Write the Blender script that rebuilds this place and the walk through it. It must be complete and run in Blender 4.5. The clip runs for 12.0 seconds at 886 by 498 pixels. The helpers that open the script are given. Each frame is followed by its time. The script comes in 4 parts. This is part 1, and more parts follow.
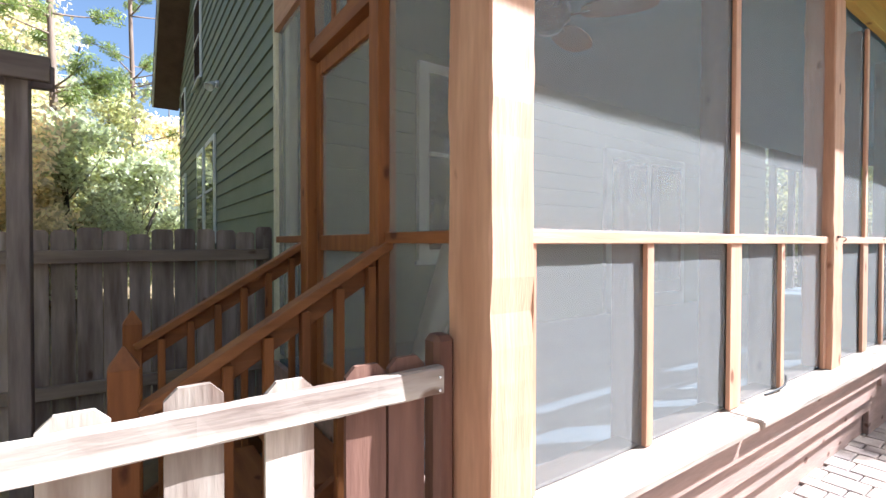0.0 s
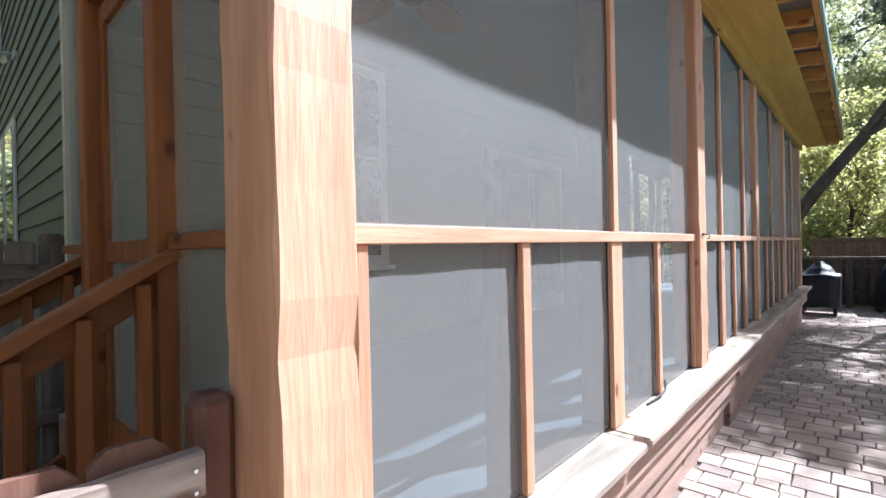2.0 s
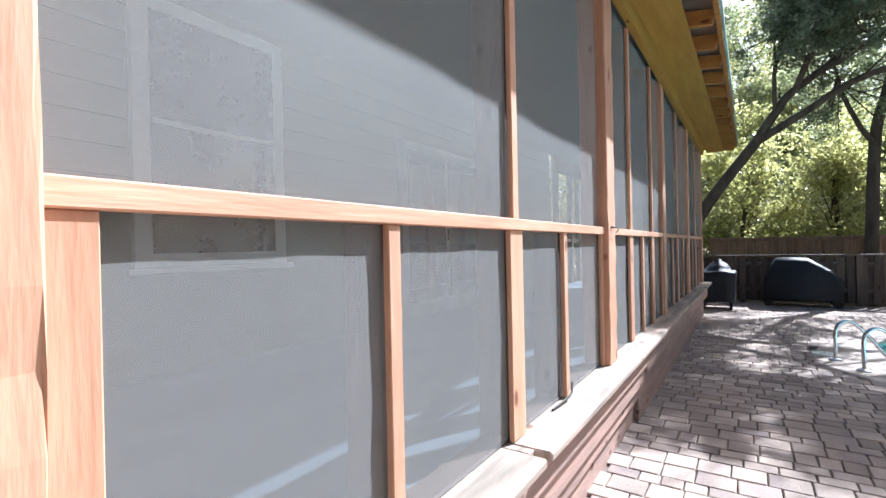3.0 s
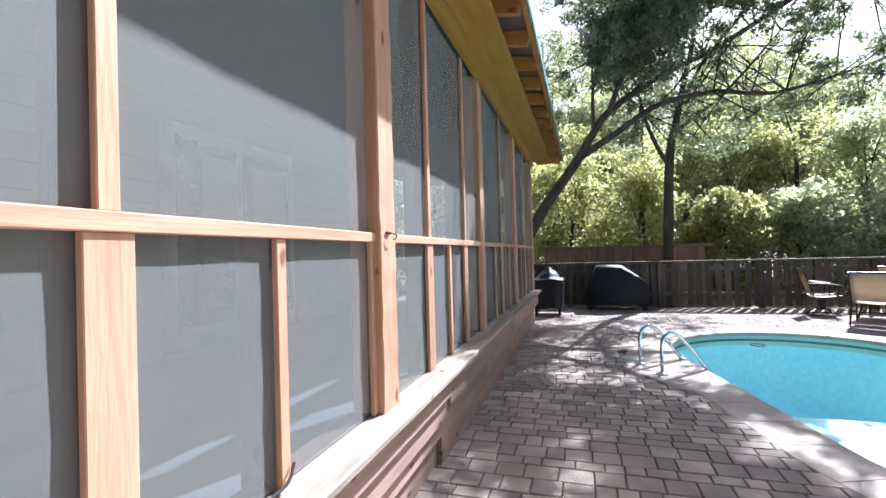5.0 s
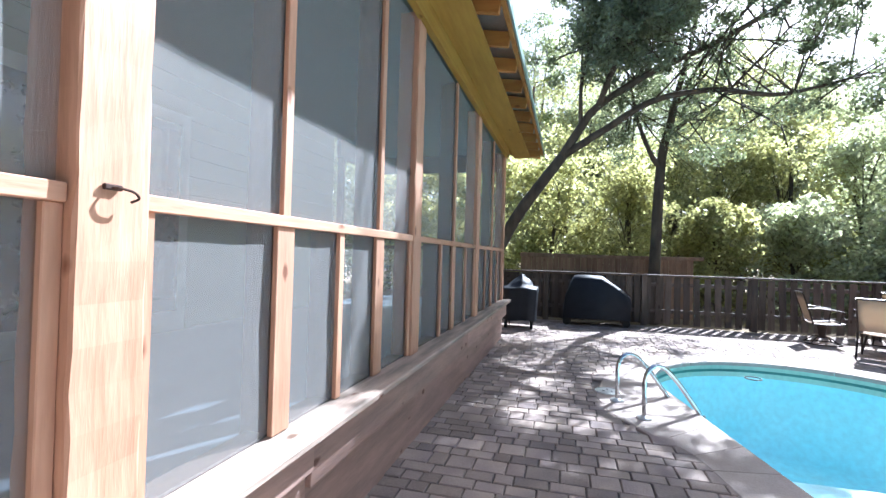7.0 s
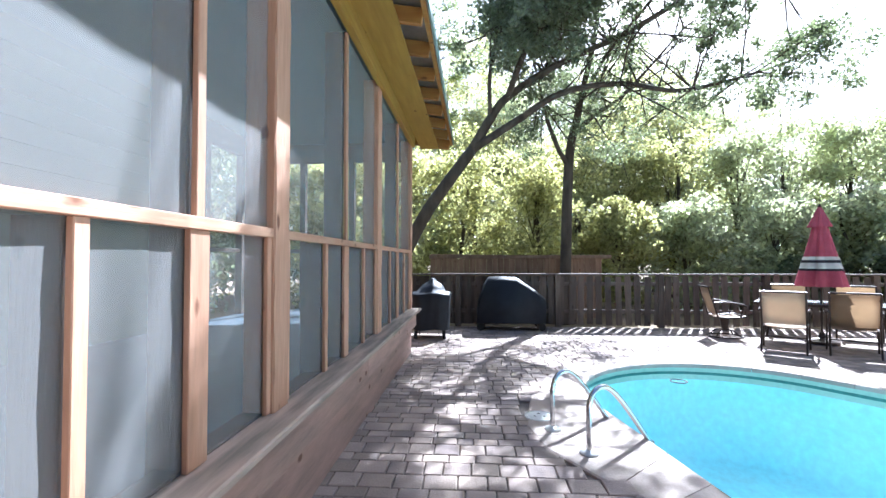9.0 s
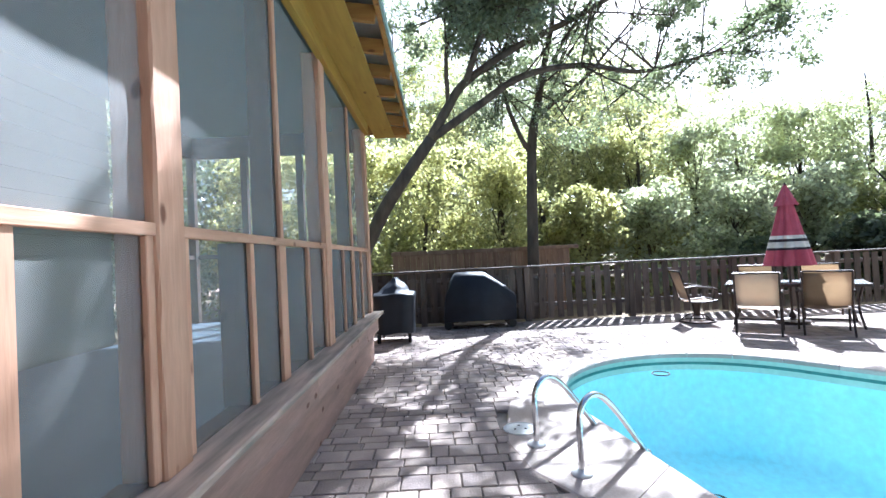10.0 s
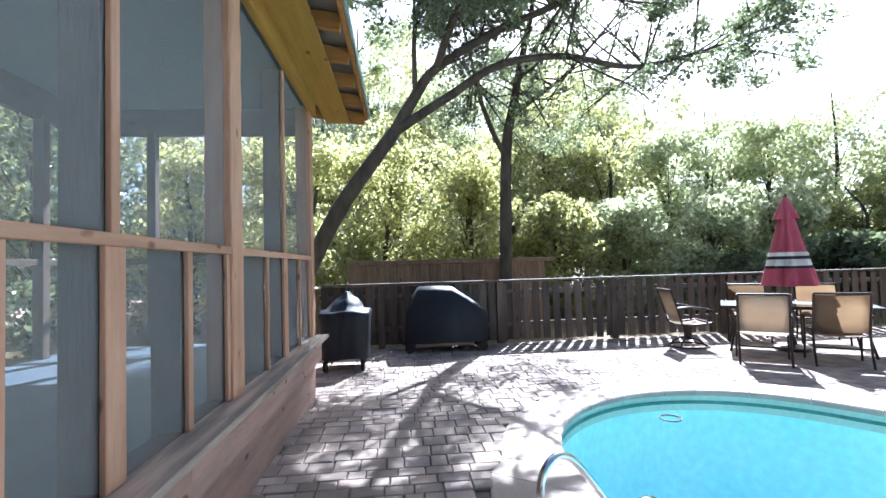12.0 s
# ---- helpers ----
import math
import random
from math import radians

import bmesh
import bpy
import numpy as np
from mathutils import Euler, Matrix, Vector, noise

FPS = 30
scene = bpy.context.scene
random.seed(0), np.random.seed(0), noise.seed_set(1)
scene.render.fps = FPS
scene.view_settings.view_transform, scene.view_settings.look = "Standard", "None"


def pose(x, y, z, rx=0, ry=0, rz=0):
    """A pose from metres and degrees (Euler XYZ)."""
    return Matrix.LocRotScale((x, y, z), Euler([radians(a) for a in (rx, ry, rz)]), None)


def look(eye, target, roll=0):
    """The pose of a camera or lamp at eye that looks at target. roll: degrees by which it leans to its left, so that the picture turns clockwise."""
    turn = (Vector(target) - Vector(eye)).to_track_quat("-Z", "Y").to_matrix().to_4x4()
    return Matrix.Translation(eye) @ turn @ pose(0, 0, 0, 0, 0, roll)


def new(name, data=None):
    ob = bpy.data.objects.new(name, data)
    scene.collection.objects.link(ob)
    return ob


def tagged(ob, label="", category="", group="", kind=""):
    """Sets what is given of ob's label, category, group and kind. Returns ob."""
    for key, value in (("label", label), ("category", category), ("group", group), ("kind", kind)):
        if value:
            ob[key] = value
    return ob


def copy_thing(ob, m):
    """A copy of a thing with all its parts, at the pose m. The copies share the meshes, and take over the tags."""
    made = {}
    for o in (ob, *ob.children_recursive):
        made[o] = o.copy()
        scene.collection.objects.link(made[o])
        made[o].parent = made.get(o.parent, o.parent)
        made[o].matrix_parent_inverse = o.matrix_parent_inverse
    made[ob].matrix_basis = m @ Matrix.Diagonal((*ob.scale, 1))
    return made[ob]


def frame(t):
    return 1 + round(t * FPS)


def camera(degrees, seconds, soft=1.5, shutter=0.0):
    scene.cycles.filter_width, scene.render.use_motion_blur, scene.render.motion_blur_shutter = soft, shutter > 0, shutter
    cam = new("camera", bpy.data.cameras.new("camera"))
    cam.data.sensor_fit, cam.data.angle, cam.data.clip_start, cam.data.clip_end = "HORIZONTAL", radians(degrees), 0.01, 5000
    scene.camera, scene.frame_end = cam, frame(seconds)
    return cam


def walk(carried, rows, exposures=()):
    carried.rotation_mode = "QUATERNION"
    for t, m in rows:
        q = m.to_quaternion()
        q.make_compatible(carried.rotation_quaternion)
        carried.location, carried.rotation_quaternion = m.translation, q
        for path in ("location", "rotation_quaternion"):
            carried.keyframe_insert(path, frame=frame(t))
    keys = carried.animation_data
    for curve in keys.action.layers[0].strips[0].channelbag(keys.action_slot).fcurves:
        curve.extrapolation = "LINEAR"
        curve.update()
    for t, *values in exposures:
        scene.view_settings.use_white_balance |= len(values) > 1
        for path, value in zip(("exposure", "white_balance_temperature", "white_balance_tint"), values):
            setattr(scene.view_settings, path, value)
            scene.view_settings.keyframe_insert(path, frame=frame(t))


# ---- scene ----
cam = camera(87.9, 12.0)
PATH = [
    (0, (-0.046, -0.059, 1.569), (1.09, 1.587, 1.54), 0.1),
    (0.5, (0.038, 0.011, 1.569), (1.236, 1.612, 1.55), -0.2),
    (1, (0.124, 0.103, 1.555), (1.405, 1.639, 1.546), -0.3),
    (1.5, (0.257, 0.161, 1.556), (1.636, 1.61, 1.549), -0.8),
    (2, (0.428, 0.196, 1.552), (1.908, 1.541, 1.549), -1.2),
    (2.5, (0.604, 0.212, 1.527), (2.172, 1.454, 1.522), -1.2),
    (3, (0.817, 0.238, 1.498), (2.48, 1.348, 1.493), -1.2),
    (3.5, (1.046, 0.249, 1.486), (2.805, 1.2, 1.493), -1.2),
    (3.7, (1.129, 0.245, 1.48), (2.921, 1.133, 1.495), -1.1),
    (5.3, (2.02, -0.007, 1.497), (3.944, 0.538, 1.522), -1.5),
    (5.5, (2.165, -0.025, 1.497), (4.094, 0.503, 1.526), -1.3),
    (6, (2.498, -0.106, 1.49), (4.428, 0.415, 1.521), -0.8),
    (6.5, (2.81, -0.147, 1.475), (4.736, 0.392, 1.508), 0.2),
    (7, (3.13, -0.108, 1.464), (5.059, 0.42, 1.492), 1.6),
    (7.2, (3.233, -0.086, 1.471), (5.17, 0.414, 1.495), 2.4),
    (8.8, (4.103, 0.027, 1.455), (6.094, 0.207, 1.507), 0.5),
    (9, (4.217, 0.042, 1.452), (6.212, 0.177, 1.502), 0.0),
    (9.5, (4.504, 0.048, 1.441), (6.503, 0.092, 1.482), -1.5),
    (10, (4.796, 0.034, 1.441), (6.795, 0.015, 1.475), -2.8),
    (10.5, (5.093, 0.029, 1.451), (7.092, -0.039, 1.48), -3.4),
    (11, (5.389, 0.028, 1.453), (7.384, -0.106, 1.491), -3.2),
    (11.5, (5.716, 0.015, 1.459), (7.708, -0.162, 1.513), -2.4),
    (12, (6.025, 0.017, 1.462), (8.016, -0.165, 1.534), -1.6),
]
walk(cam, [(t, look(eye, target, roll)) for t, eye, target, roll in PATH], exposures=[(0, 2.12, 5600, 9), (2.5, 1.6, 5500, 9), (5.5, 1.68, 5450, 9), (7, 2.0, 5300, 9), (9.5, 2.27, 5250, 9), (12, 2.15, 5250, 9)])

# ---- world, sun ----
SUN_SIDE, SUN_UP = 26.8, 44.3     # degrees: from +x towards -y, and above the horizon
sd = Vector((math.cos(radians(SUN_UP)) * math.cos(radians(SUN_SIDE)), -math.cos(radians(SUN_UP)) * math.sin(radians(SUN_SIDE)), math.sin(radians(SUN_UP))))
world = bpy.data.worlds.new("sky")
scene.world = world
world.use_nodes = True
sky = world.node_tree.nodes.new("ShaderNodeTexSky")
sky.sky_type, sky.sun_disc, sky.dust_density = "NISHITA", False, 3.5
sky.sun_elevation, sky.sun_rotation = radians(SUN_UP), math.atan2(sd.x, sd.y)
bgn = world.node_tree.nodes["Background"]
world.node_tree.links.new(sky.outputs[0], bgn.inputs[0])
bgn.inputs[1].default_value = 0.058
sun_data = bpy.data.lights.new("sun", "SUN")
sun_data.energy, sun_data.angle, sun_data.color = 5.0, radians(0.53), (1.0, 0.975, 0.94)
sun = new("sun", sun_data)
sun.matrix_world = look(sd * 60, (0, 0, 0))


# ---- materials ----
def material(name, colour, rough=0.7, metal=0.0, second=None, scale=4.0, stretch=(1, 1, 1), bump=0.15, fine=40.0, per=0.0, spec=0.4):
    """A noisy surface: two colours mixed at two scales, relief, and a shift of brightness from object to object."""
    m = bpy.data.materials.new(name)
    m.use_nodes = True
    nt = m.node_tree
    b = nt.nodes["Principled BSDF"]
    b.inputs["Roughness"].default_value, b.inputs["Metallic"].default_value = rough, metal
    b.inputs["Specular IOR Level"].default_value = spec
    tc, mp = nt.nodes.new("ShaderNodeTexCoord"), nt.nodes.new("ShaderNodeMapping")
    mp.inputs["Scale"].default_value = stretch
    geo = nt.nodes.new("ShaderNodeNewGeometry")
    info = nt.nodes.new("ShaderNodeObjectInfo")
    off = nt.nodes.new("ShaderNodeVectorMath")
    off.operation = "MULTIPLY_ADD"
    off.inputs[1].default_value = (1, 1, 1)
    sc = nt.nodes.new("ShaderNodeMath")
    sc.operation, sc.inputs[1].default_value = "MULTIPLY", 37.0
    nt.links.new(info.outputs["Random"], sc.inputs[0])
    nt.links.new(tc.outputs["Object"], off.inputs[0])
    nt.links.new(sc.outputs[0], off.inputs[2])
    nt.links.new(off.outputs[0], mp.inputs[0])
    n1, n2 = nt.nodes.new("ShaderNodeTexNoise"), nt.nodes.new("ShaderNodeTexNoise")
    n1.inputs["Scale"].default_value, n1.inputs["Detail"].default_value = scale, 5
    n2.inputs["Scale"].default_value, n2.inputs["Detail"].default_value = fine, 3
    nt.links.new(mp.outputs[0], n1.inputs[0])
    nt.links.new(mp.outputs[0], n2.inputs[0])
    ramp = nt.nodes.new("ShaderNodeValToRGB")
    ramp.color_ramp.elements[0].position, ramp.color_ramp.elements[1].position = 0.35, 0.68
    ramp.color_ramp.elements[0].color = (*colour, 1)
    ramp.color_ramp.elements[1].color = (*(second or [c * 0.75 for c in colour]), 1)
    nt.links.new(n1.outputs[0], ramp.inputs[0])
    hsv = nt.nodes.new("ShaderNodeHueSaturation")
    val = nt.nodes.new("ShaderNodeMath")
    val.operation = "MULTIPLY_ADD"
    val.inputs[1].default_value, val.inputs[2].default_value = 0.35, 0.83
    nt.links.new(n2.outputs[0], val.inputs[0])
    both = nt.nodes.new("ShaderNodeMath")
    both.operation = "MULTIPLY_ADD"
    both.inputs[1].default_value = per
    rnd = nt.nodes.new("ShaderNodeMath")
    rnd.operation = "ADD"
    nt.links.new(info.outputs["Random"], rnd.inputs[0])
    nt.links.new(geo.outputs["Random Per Island"], rnd.inputs[1])
    fr = nt.nodes.new("ShaderNodeMath")
    fr.operation = "FRACT"
    nt.links.new(rnd.outputs[0], fr.inputs[0])
    ce = nt.nodes.new("ShaderNodeMath")
    ce.operation, ce.inputs[1].default_value = "SUBTRACT", 0.5
    nt.links.new(fr.outputs[0], ce.inputs[0])
    nt.links.new(ce.outputs[0], both.inputs[0])
    nt.links.new(val.outputs[0], both.inputs[2])
    nt.links.new(both.outputs[0], hsv.inputs["Value"])
    nt.links.new(ramp.outputs[0], hsv.inputs["Color"])
    nt.links.new(hsv.outputs[0], b.inputs["Base Color"])
    bp = nt.nodes.new("ShaderNodeBump")
    bp.inputs["Strength"].default_value, bp.inputs["Distance"].default_value = bump, 0.01
    nt.links.new(n2.outputs[0], bp.inputs["Height"])
    nt.links.new(bp.outputs[0], b.inputs["Normal"])
    return m


def leaf_material(name, colour, second, through_light=0.45, rough=0.45):
    m = material(name, colour, rough, second=second, scale=0.6, fine=3.0, per=0.7, bump=0.0, spec=0.5)
    nt = m.node_tree
    b, out = nt.nodes["Principled BSDF"], nt.nodes["Material Output"]
    tr, mix = nt.nodes.new("ShaderNodeBsdfTranslucent"), nt.nodes.new("ShaderNodeMixShader")
    src = b.inputs["Base Color"].links[0].from_socket
    gain = nt.nodes.new("ShaderNodeMixRGB")
    gain.blend_type = "MULTIPLY"
    gain.inputs[0].default_value, gain.inputs[2].default_value = 1.0, (2.7, 2.6, 2.0, 1)
    nt.links.new(src, gain.inputs[1])
    nt.links.new(gain.outputs[0], tr.inputs[0])
    mix.inputs[0].default_value = through_light
    nt.links.new(b.outputs[0], mix.inputs[1])
    nt.links.new(tr.outputs[0], mix.inputs[2])
    nt.links.new(mix.outputs[0], out.inputs[0])
    return m


def wood(name, colour, second, along="z", per=0.25, rough=0.7, grain=60.0, knots=True, bump=0.25):
    """Sawn timber with grain along one axis and scattered dark knots."""
    s = {"x": (0.12, 1, 1), "y": (1, 0.12, 1), "z": (1, 1, 0.12)}[along]
    m = material(name, colour, rough, second=second, scale=14.0, stretch=s, fine=grain, per=per, bump=bump)
    if knots:
        nt = m.node_tree
        b = nt.nodes["Principled BSDF"]
        src = b.inputs["Base Color"].links[0].from_socket
        mp = nt.nodes.new("ShaderNodeMapping")
        mp.inputs["Scale"].default_value = {"x": (0.5, 1, 1), "y": (1, 0.5, 1), "z": (1, 1, 0.5)}[along]
        off = [n for n in nt.nodes if n.bl_idname == "ShaderNodeVectorMath"][0]
        vo = nt.nodes.new("ShaderNodeTexVoronoi")
        vo.inputs["Scale"].default_value = 6.0
        nz = nt.nodes.new("ShaderNodeTexNoise")
        nz.inputs["Scale"].default_value = 30.0
        add = nt.nodes.new("ShaderNodeMath")
        add.operation, add.inputs[1].default_value = "MULTIPLY_ADD", 0.12
        rp = nt.nodes.new("ShaderNodeValToRGB")
        rp.color_ramp.elements[0].position, rp.color_ramp.elements[1].position = 0.13, 0.2
        rp.color_ramp.elements[0].color, rp.color_ramp.elements[1].color = (0.32, 0.2, 0.14, 1), (1, 1, 1, 1)
        mul = nt.nodes.new("ShaderNodeMixRGB")
        mul.blend_type, mul.inputs[0].default_value = "MULTIPLY", 0.9
        nt.links.new(off.outputs[0], mp.inputs[0])
        nt.links.new(mp.outputs[0], vo.inputs[0])
        nt.links.new(mp.outputs[0], nz.inputs[0])
        nt.links.new(nz.outputs[0], add.inputs[0])
        nt.links.new(vo.outputs["Distance"], add.inputs[2])
        nt.links.new(add.outputs[0], rp.inputs[0])
        nt.links.new(src, mul.inputs[1])
        nt.links.new(rp.outputs[0], mul.inputs[2])
        nt.links.new(mul.outputs[0], b.inputs["Base Color"])
    return m


TIMBER = wood("orange_stained_timber", (0.55, 0.32, 0.21), (0.44, 0.235, 0.145), "z")
TIMBER_X = wood("orange_stained_timber_level", (0.55, 0.32, 0.21), (0.44, 0.235, 0.145), "x")
TIMBER_Y = wood("orange_stained_timber_across", (0.55, 0.32, 0.21), (0.44, 0.235, 0.145), "y")
# Timber behind the screens, the porch's shade put into its base colour.
SHADED_TIMBER = wood("shade_darkened_timber", (0.1, 0.07, 0.055), (0.065, 0.045, 0.035), "z")
SHADED_TIMBER_X = wood("shade_darkened_timber_level", (0.1, 0.07, 0.055), (0.065, 0.045, 0.035), "x")
SHADED_TIMBER_Y = wood("shade_darkened_timber_across", (0.1, 0.07, 0.055), (0.065, 0.045, 0.035), "y")
# The stained timber again for the west end and stairs, shade coloured in.
SHADE_ORANGE = wood("shaded_orange_stained_timber", (0.3, 0.11, 0.032), (0.2, 0.068, 0.02), "z")
SHADE_ORANGE_X = wood("shaded_orange_stained_timber_level", (0.29, 0.112, 0.037), (0.2, 0.073, 0.024), "x")
SHADE_ORANGE_Y = wood("shaded_orange_stained_timber_across", (0.3, 0.112, 0.034), (0.2, 0.07, 0.022), "y")
LEDGE = wood("worn_pink_stained_board", (0.42, 0.27, 0.22), (0.29, 0.2, 0.17), "x", grain=90)
LEDGE_TOP = wood("weathered_ledge_board", (0.5, 0.38, 0.31), (0.22, 0.19, 0.16), "x", grain=50)
YELLOW = wood("yellow_pine_board", (0.33, 0.195, 0.032), (0.27, 0.15, 0.024), "x", grain=30)
RAFTER = wood("orange_pine_rafter", (0.36, 0.175, 0.04), (0.28, 0.12, 0.026), "y", grain=30)
GREY_WOOD = wood("weathered_brown_fence_board", (0.115, 0.088, 0.068), (0.06, 0.045, 0.036), "z", per=0.6)
SILVER_WOOD = wood("silvered_grey_fence_board", (0.3, 0.25, 0.23), (0.12, 0.088, 0.078), "z", per=0.6)
PICKET_WOOD = wood("weathered_picket_board", (0.46, 0.39, 0.33), (0.2, 0.13, 0.1), "z", per=0.5)
PICKET_RAIL = wood("weathered_rail_board", (0.5, 0.43, 0.37), (0.16, 0.1, 0.08), "x", per=0.3)
BROWN_FENCE = wood("brown_fence_board", (0.28, 0.18, 0.115), (0.18, 0.11, 0.07), "z", per=0.4)
GALV = material("galvanised_roof_sheet", (0.45, 0.47, 0.48), 0.35, 0.8, second=(0.35, 0.37, 0.38), bump=0.05)
ROOF_TRIM = material("grey_green_metal_roof_trim", (0.33, 0.46, 0.43), 0.4, 0.3, bump=0.03)
SIDING = material("sage_green_siding", (0.175, 0.2, 0.14), 0.65, second=(0.155, 0.18, 0.122), scale=2, bump=0.1)
WHITE = material("white_painted_trim", (0.72, 0.73, 0.7), 0.5, second=(0.66, 0.67, 0.63), bump=0.05)
CREAM = material("cream_painted_trim", (0.6, 0.58, 0.47), 0.55, second=(0.52, 0.5, 0.4), bump=0.05)
BROWN = material("dark_brown_soffit", (0.13, 0.08, 0.055), 0.7, second=(0.09, 0.055, 0.04))
FLOOR = material("blue_grey_painted_deck", (0.095, 0.125, 0.155), 0.5, second=(0.07, 0.095, 0.12), stretch=(0.3, 1, 1))
CEIL = material("blue_green_porch_ceiling", (0.08, 0.125, 0.13), 0.6, second=(0.09, 0.135, 0.14), bump=0.05)
SOIL = material("leaf_littered_soil", (0.13, 0.09, 0.055), 0.95, second=(0.2, 0.15, 0.08), scale=1.5, fine=18, bump=0.6)
SAND = material("jointing_sand", (0.17, 0.14, 0.12), 0.95, second=(0.1, 0.085, 0.075), scale=3, fine=80, bump=0.4)
PAVER = material("tumbled_concrete_paver", (0.37, 0.295, 0.245), 0.9, second=(0.25, 0.2, 0.185), scale=3, fine=70, per=0.55, bump=0.5)
COPING = material("pale_travertine_coping", (0.45, 0.37, 0.32), 0.7, second=(0.36, 0.285, 0.24), scale=3, fine=60, per=0.15, bump=0.25)
BARK = material("grey_brown_bark", (0.1, 0.08, 0.06), 0.95, second=(0.05, 0.04, 0.032), scale=6, stretch=(1, 1, 0.3), fine=30, bump=0.9)
STEEL = material("polished_stainless_steel", (0.6, 0.61, 0.62), 0.16, 1.0, second=(0.55, 0.56, 0.57), bump=0.0)
DARK_METAL = material("dark_bronze_metal", (0.045, 0.03, 0.025), 0.4, 0.6, second=(0.03, 0.022, 0.018), bump=0.05)

COVER = material("black_vinyl_cover", (0.004, 0.006, 0.011), 0.6, second=(0.008, 0.011, 0.018), scale=5, fine=25, bump=0.3)
RED = material("faded_red_canvas", (0.42, 0.085, 0.12), 0.85, second=(0.35, 0.06, 0.09), scale=5)
STRIPE_W = material("white_canvas_stripe", (0.7, 0.66, 0.6), 0.85)
STRIPE_B = material("black_canvas_stripe", (0.03, 0.025, 0.03), 0.85)
PLASTER = material("pool_plaster", (0.57, 0.9, 0.95), 0.6, second=(0.49, 0.87, 0.93), scale=1.5, fine=12, bump=0.1)
PLASTIC = material("white_pool_plastic", (0.75, 0.75, 0.73), 0.35, bump=0.0)
GLASSY_TABLE = material("pale_glass_tabletop", (0.6, 0.62, 0.6), 0.08, spec=0.8, bump=0.0)
FAN_BLADE = material("brown_wicker_fan_blade", (0.12, 0.07, 0.04), 0.6, stretch=(1, 1, 1), fine=120)
LEAF_A = leaf_material("yellow_green_leaves", (0.25, 0.25, 0.135), (0.17, 0.18, 0.095), 0.6, 0.33)
LEAF_B = leaf_material("dark_glossy_leaves", (0.12, 0.142, 0.092), (0.082, 0.103, 0.064), 0.42, 0.3)
LEAF_C = leaf_material("pine_needles", (0.16, 0.2, 0.06), (0.1, 0.13, 0.04), 0.4)
LEAF_D = leaf_material("dry_autumn_leaves", (0.55, 0.47, 0.38), (0.4, 0.38, 0.22), 0.4)


SLING = leaf_material("tan_woven_sling", (0.36, 0.265, 0.19), (0.31, 0.225, 0.16), 0.12, 0.8)
TAUPE = material("taupe_painted_trim", (0.3, 0.31, 0.27), 0.55)
RED_PICKET = wood("reddish_stained_picket", (0.2, 0.1, 0.07), (0.12, 0.055, 0.04), "z", per=0.4)
GREY_WOOD_X = wood("weathered_grey_rail", (0.2, 0.16, 0.135), (0.12, 0.09, 0.078), "x", per=0.4)
GREY_WOOD_Y = wood("weathered_grey_rail_across", (0.14, 0.11, 0.088), (0.08, 0.06, 0.05), "y", per=0.4)
RUBBER = material("black_rubber", (0.012, 0.012, 0.012), 0.6, bump=0.0)
RUST = material("rusty_iron", (0.09, 0.045, 0.03), 0.8, 0.3, second=(0.05, 0.03, 0.025), scale=30)
TILE = material("sage_waterline_tile", (0.5, 0.64, 0.54), 0.25, second=(0.42, 0.57, 0.48), scale=20, bump=0.05)
ALGAE = material("dark_tide_mark", (0.05, 0.16, 0.14), 0.4, second=(0.08, 0.24, 0.2), scale=12, bump=0.05)
PALE_BOARD = material("pale_grey_painted_board", (0.5, 0.5, 0.46), 0.6)
DRIVE = material("pale_sandy_drive", (0.5, 0.38, 0.3), 0.95, second=(0.4, 0.3, 0.24), scale=0.6, fine=12)
PINE_BARK = material("pale_pine_bark", (0.22, 0.16, 0.12), 0.95, second=(0.13, 0.09, 0.07), scale=5, stretch=(1, 1, 0.3), fine=20, bump=0.8)
LEAF_G = leaf_material("pale_grey_green_leaves", (0.32, 0.345, 0.265), (0.235, 0.255, 0.19), 0.55, 0.28)


def window_glass():
    m = material("dark_window_glass", (0.03, 0.035, 0.04), 0.04, spec=1.0, bump=0.0)
    return m


GLASS = window_glass()


def screen_mesh():
    """Fibreglass insect screen: mostly open, its threads scatter the light that falls on them."""
    m = bpy.data.materials.new("insect_screen")
    m.use_nodes = True
    nt = m.node_tree
    b, out = nt.nodes["Principled BSDF"], nt.nodes["Material Output"]
    b.inputs["Base Color"].default_value = (0.38, 0.377, 0.37, 1)
    b.inputs["Roughness"].default_value = 0.7
    n = nt.nodes.new("ShaderNodeTexNoise")
    n.inputs["Scale"].default_value = 1.3
    tr, mix = nt.nodes.new("ShaderNodeBsdfTransparent"), nt.nodes.new("ShaderNodeMixShader")
    mr = nt.nodes.new("ShaderNodeMapRange")
    mr.inputs["To Min"].default_value, mr.inputs["To Max"].default_value = 0.34, 0.40
    nt.links.new(n.outputs[0], mr.inputs[0])
    nt.links.new(mr.outputs[0], mix.inputs[0])
    nt.links.new(tr.outputs[0], mix.inputs[1])
    nt.links.new(b.outputs[0], mix.inputs[2])
    nt.links.new(mix.outputs[0], out.inputs[0])
    return m


SCREEN = screen_mesh()


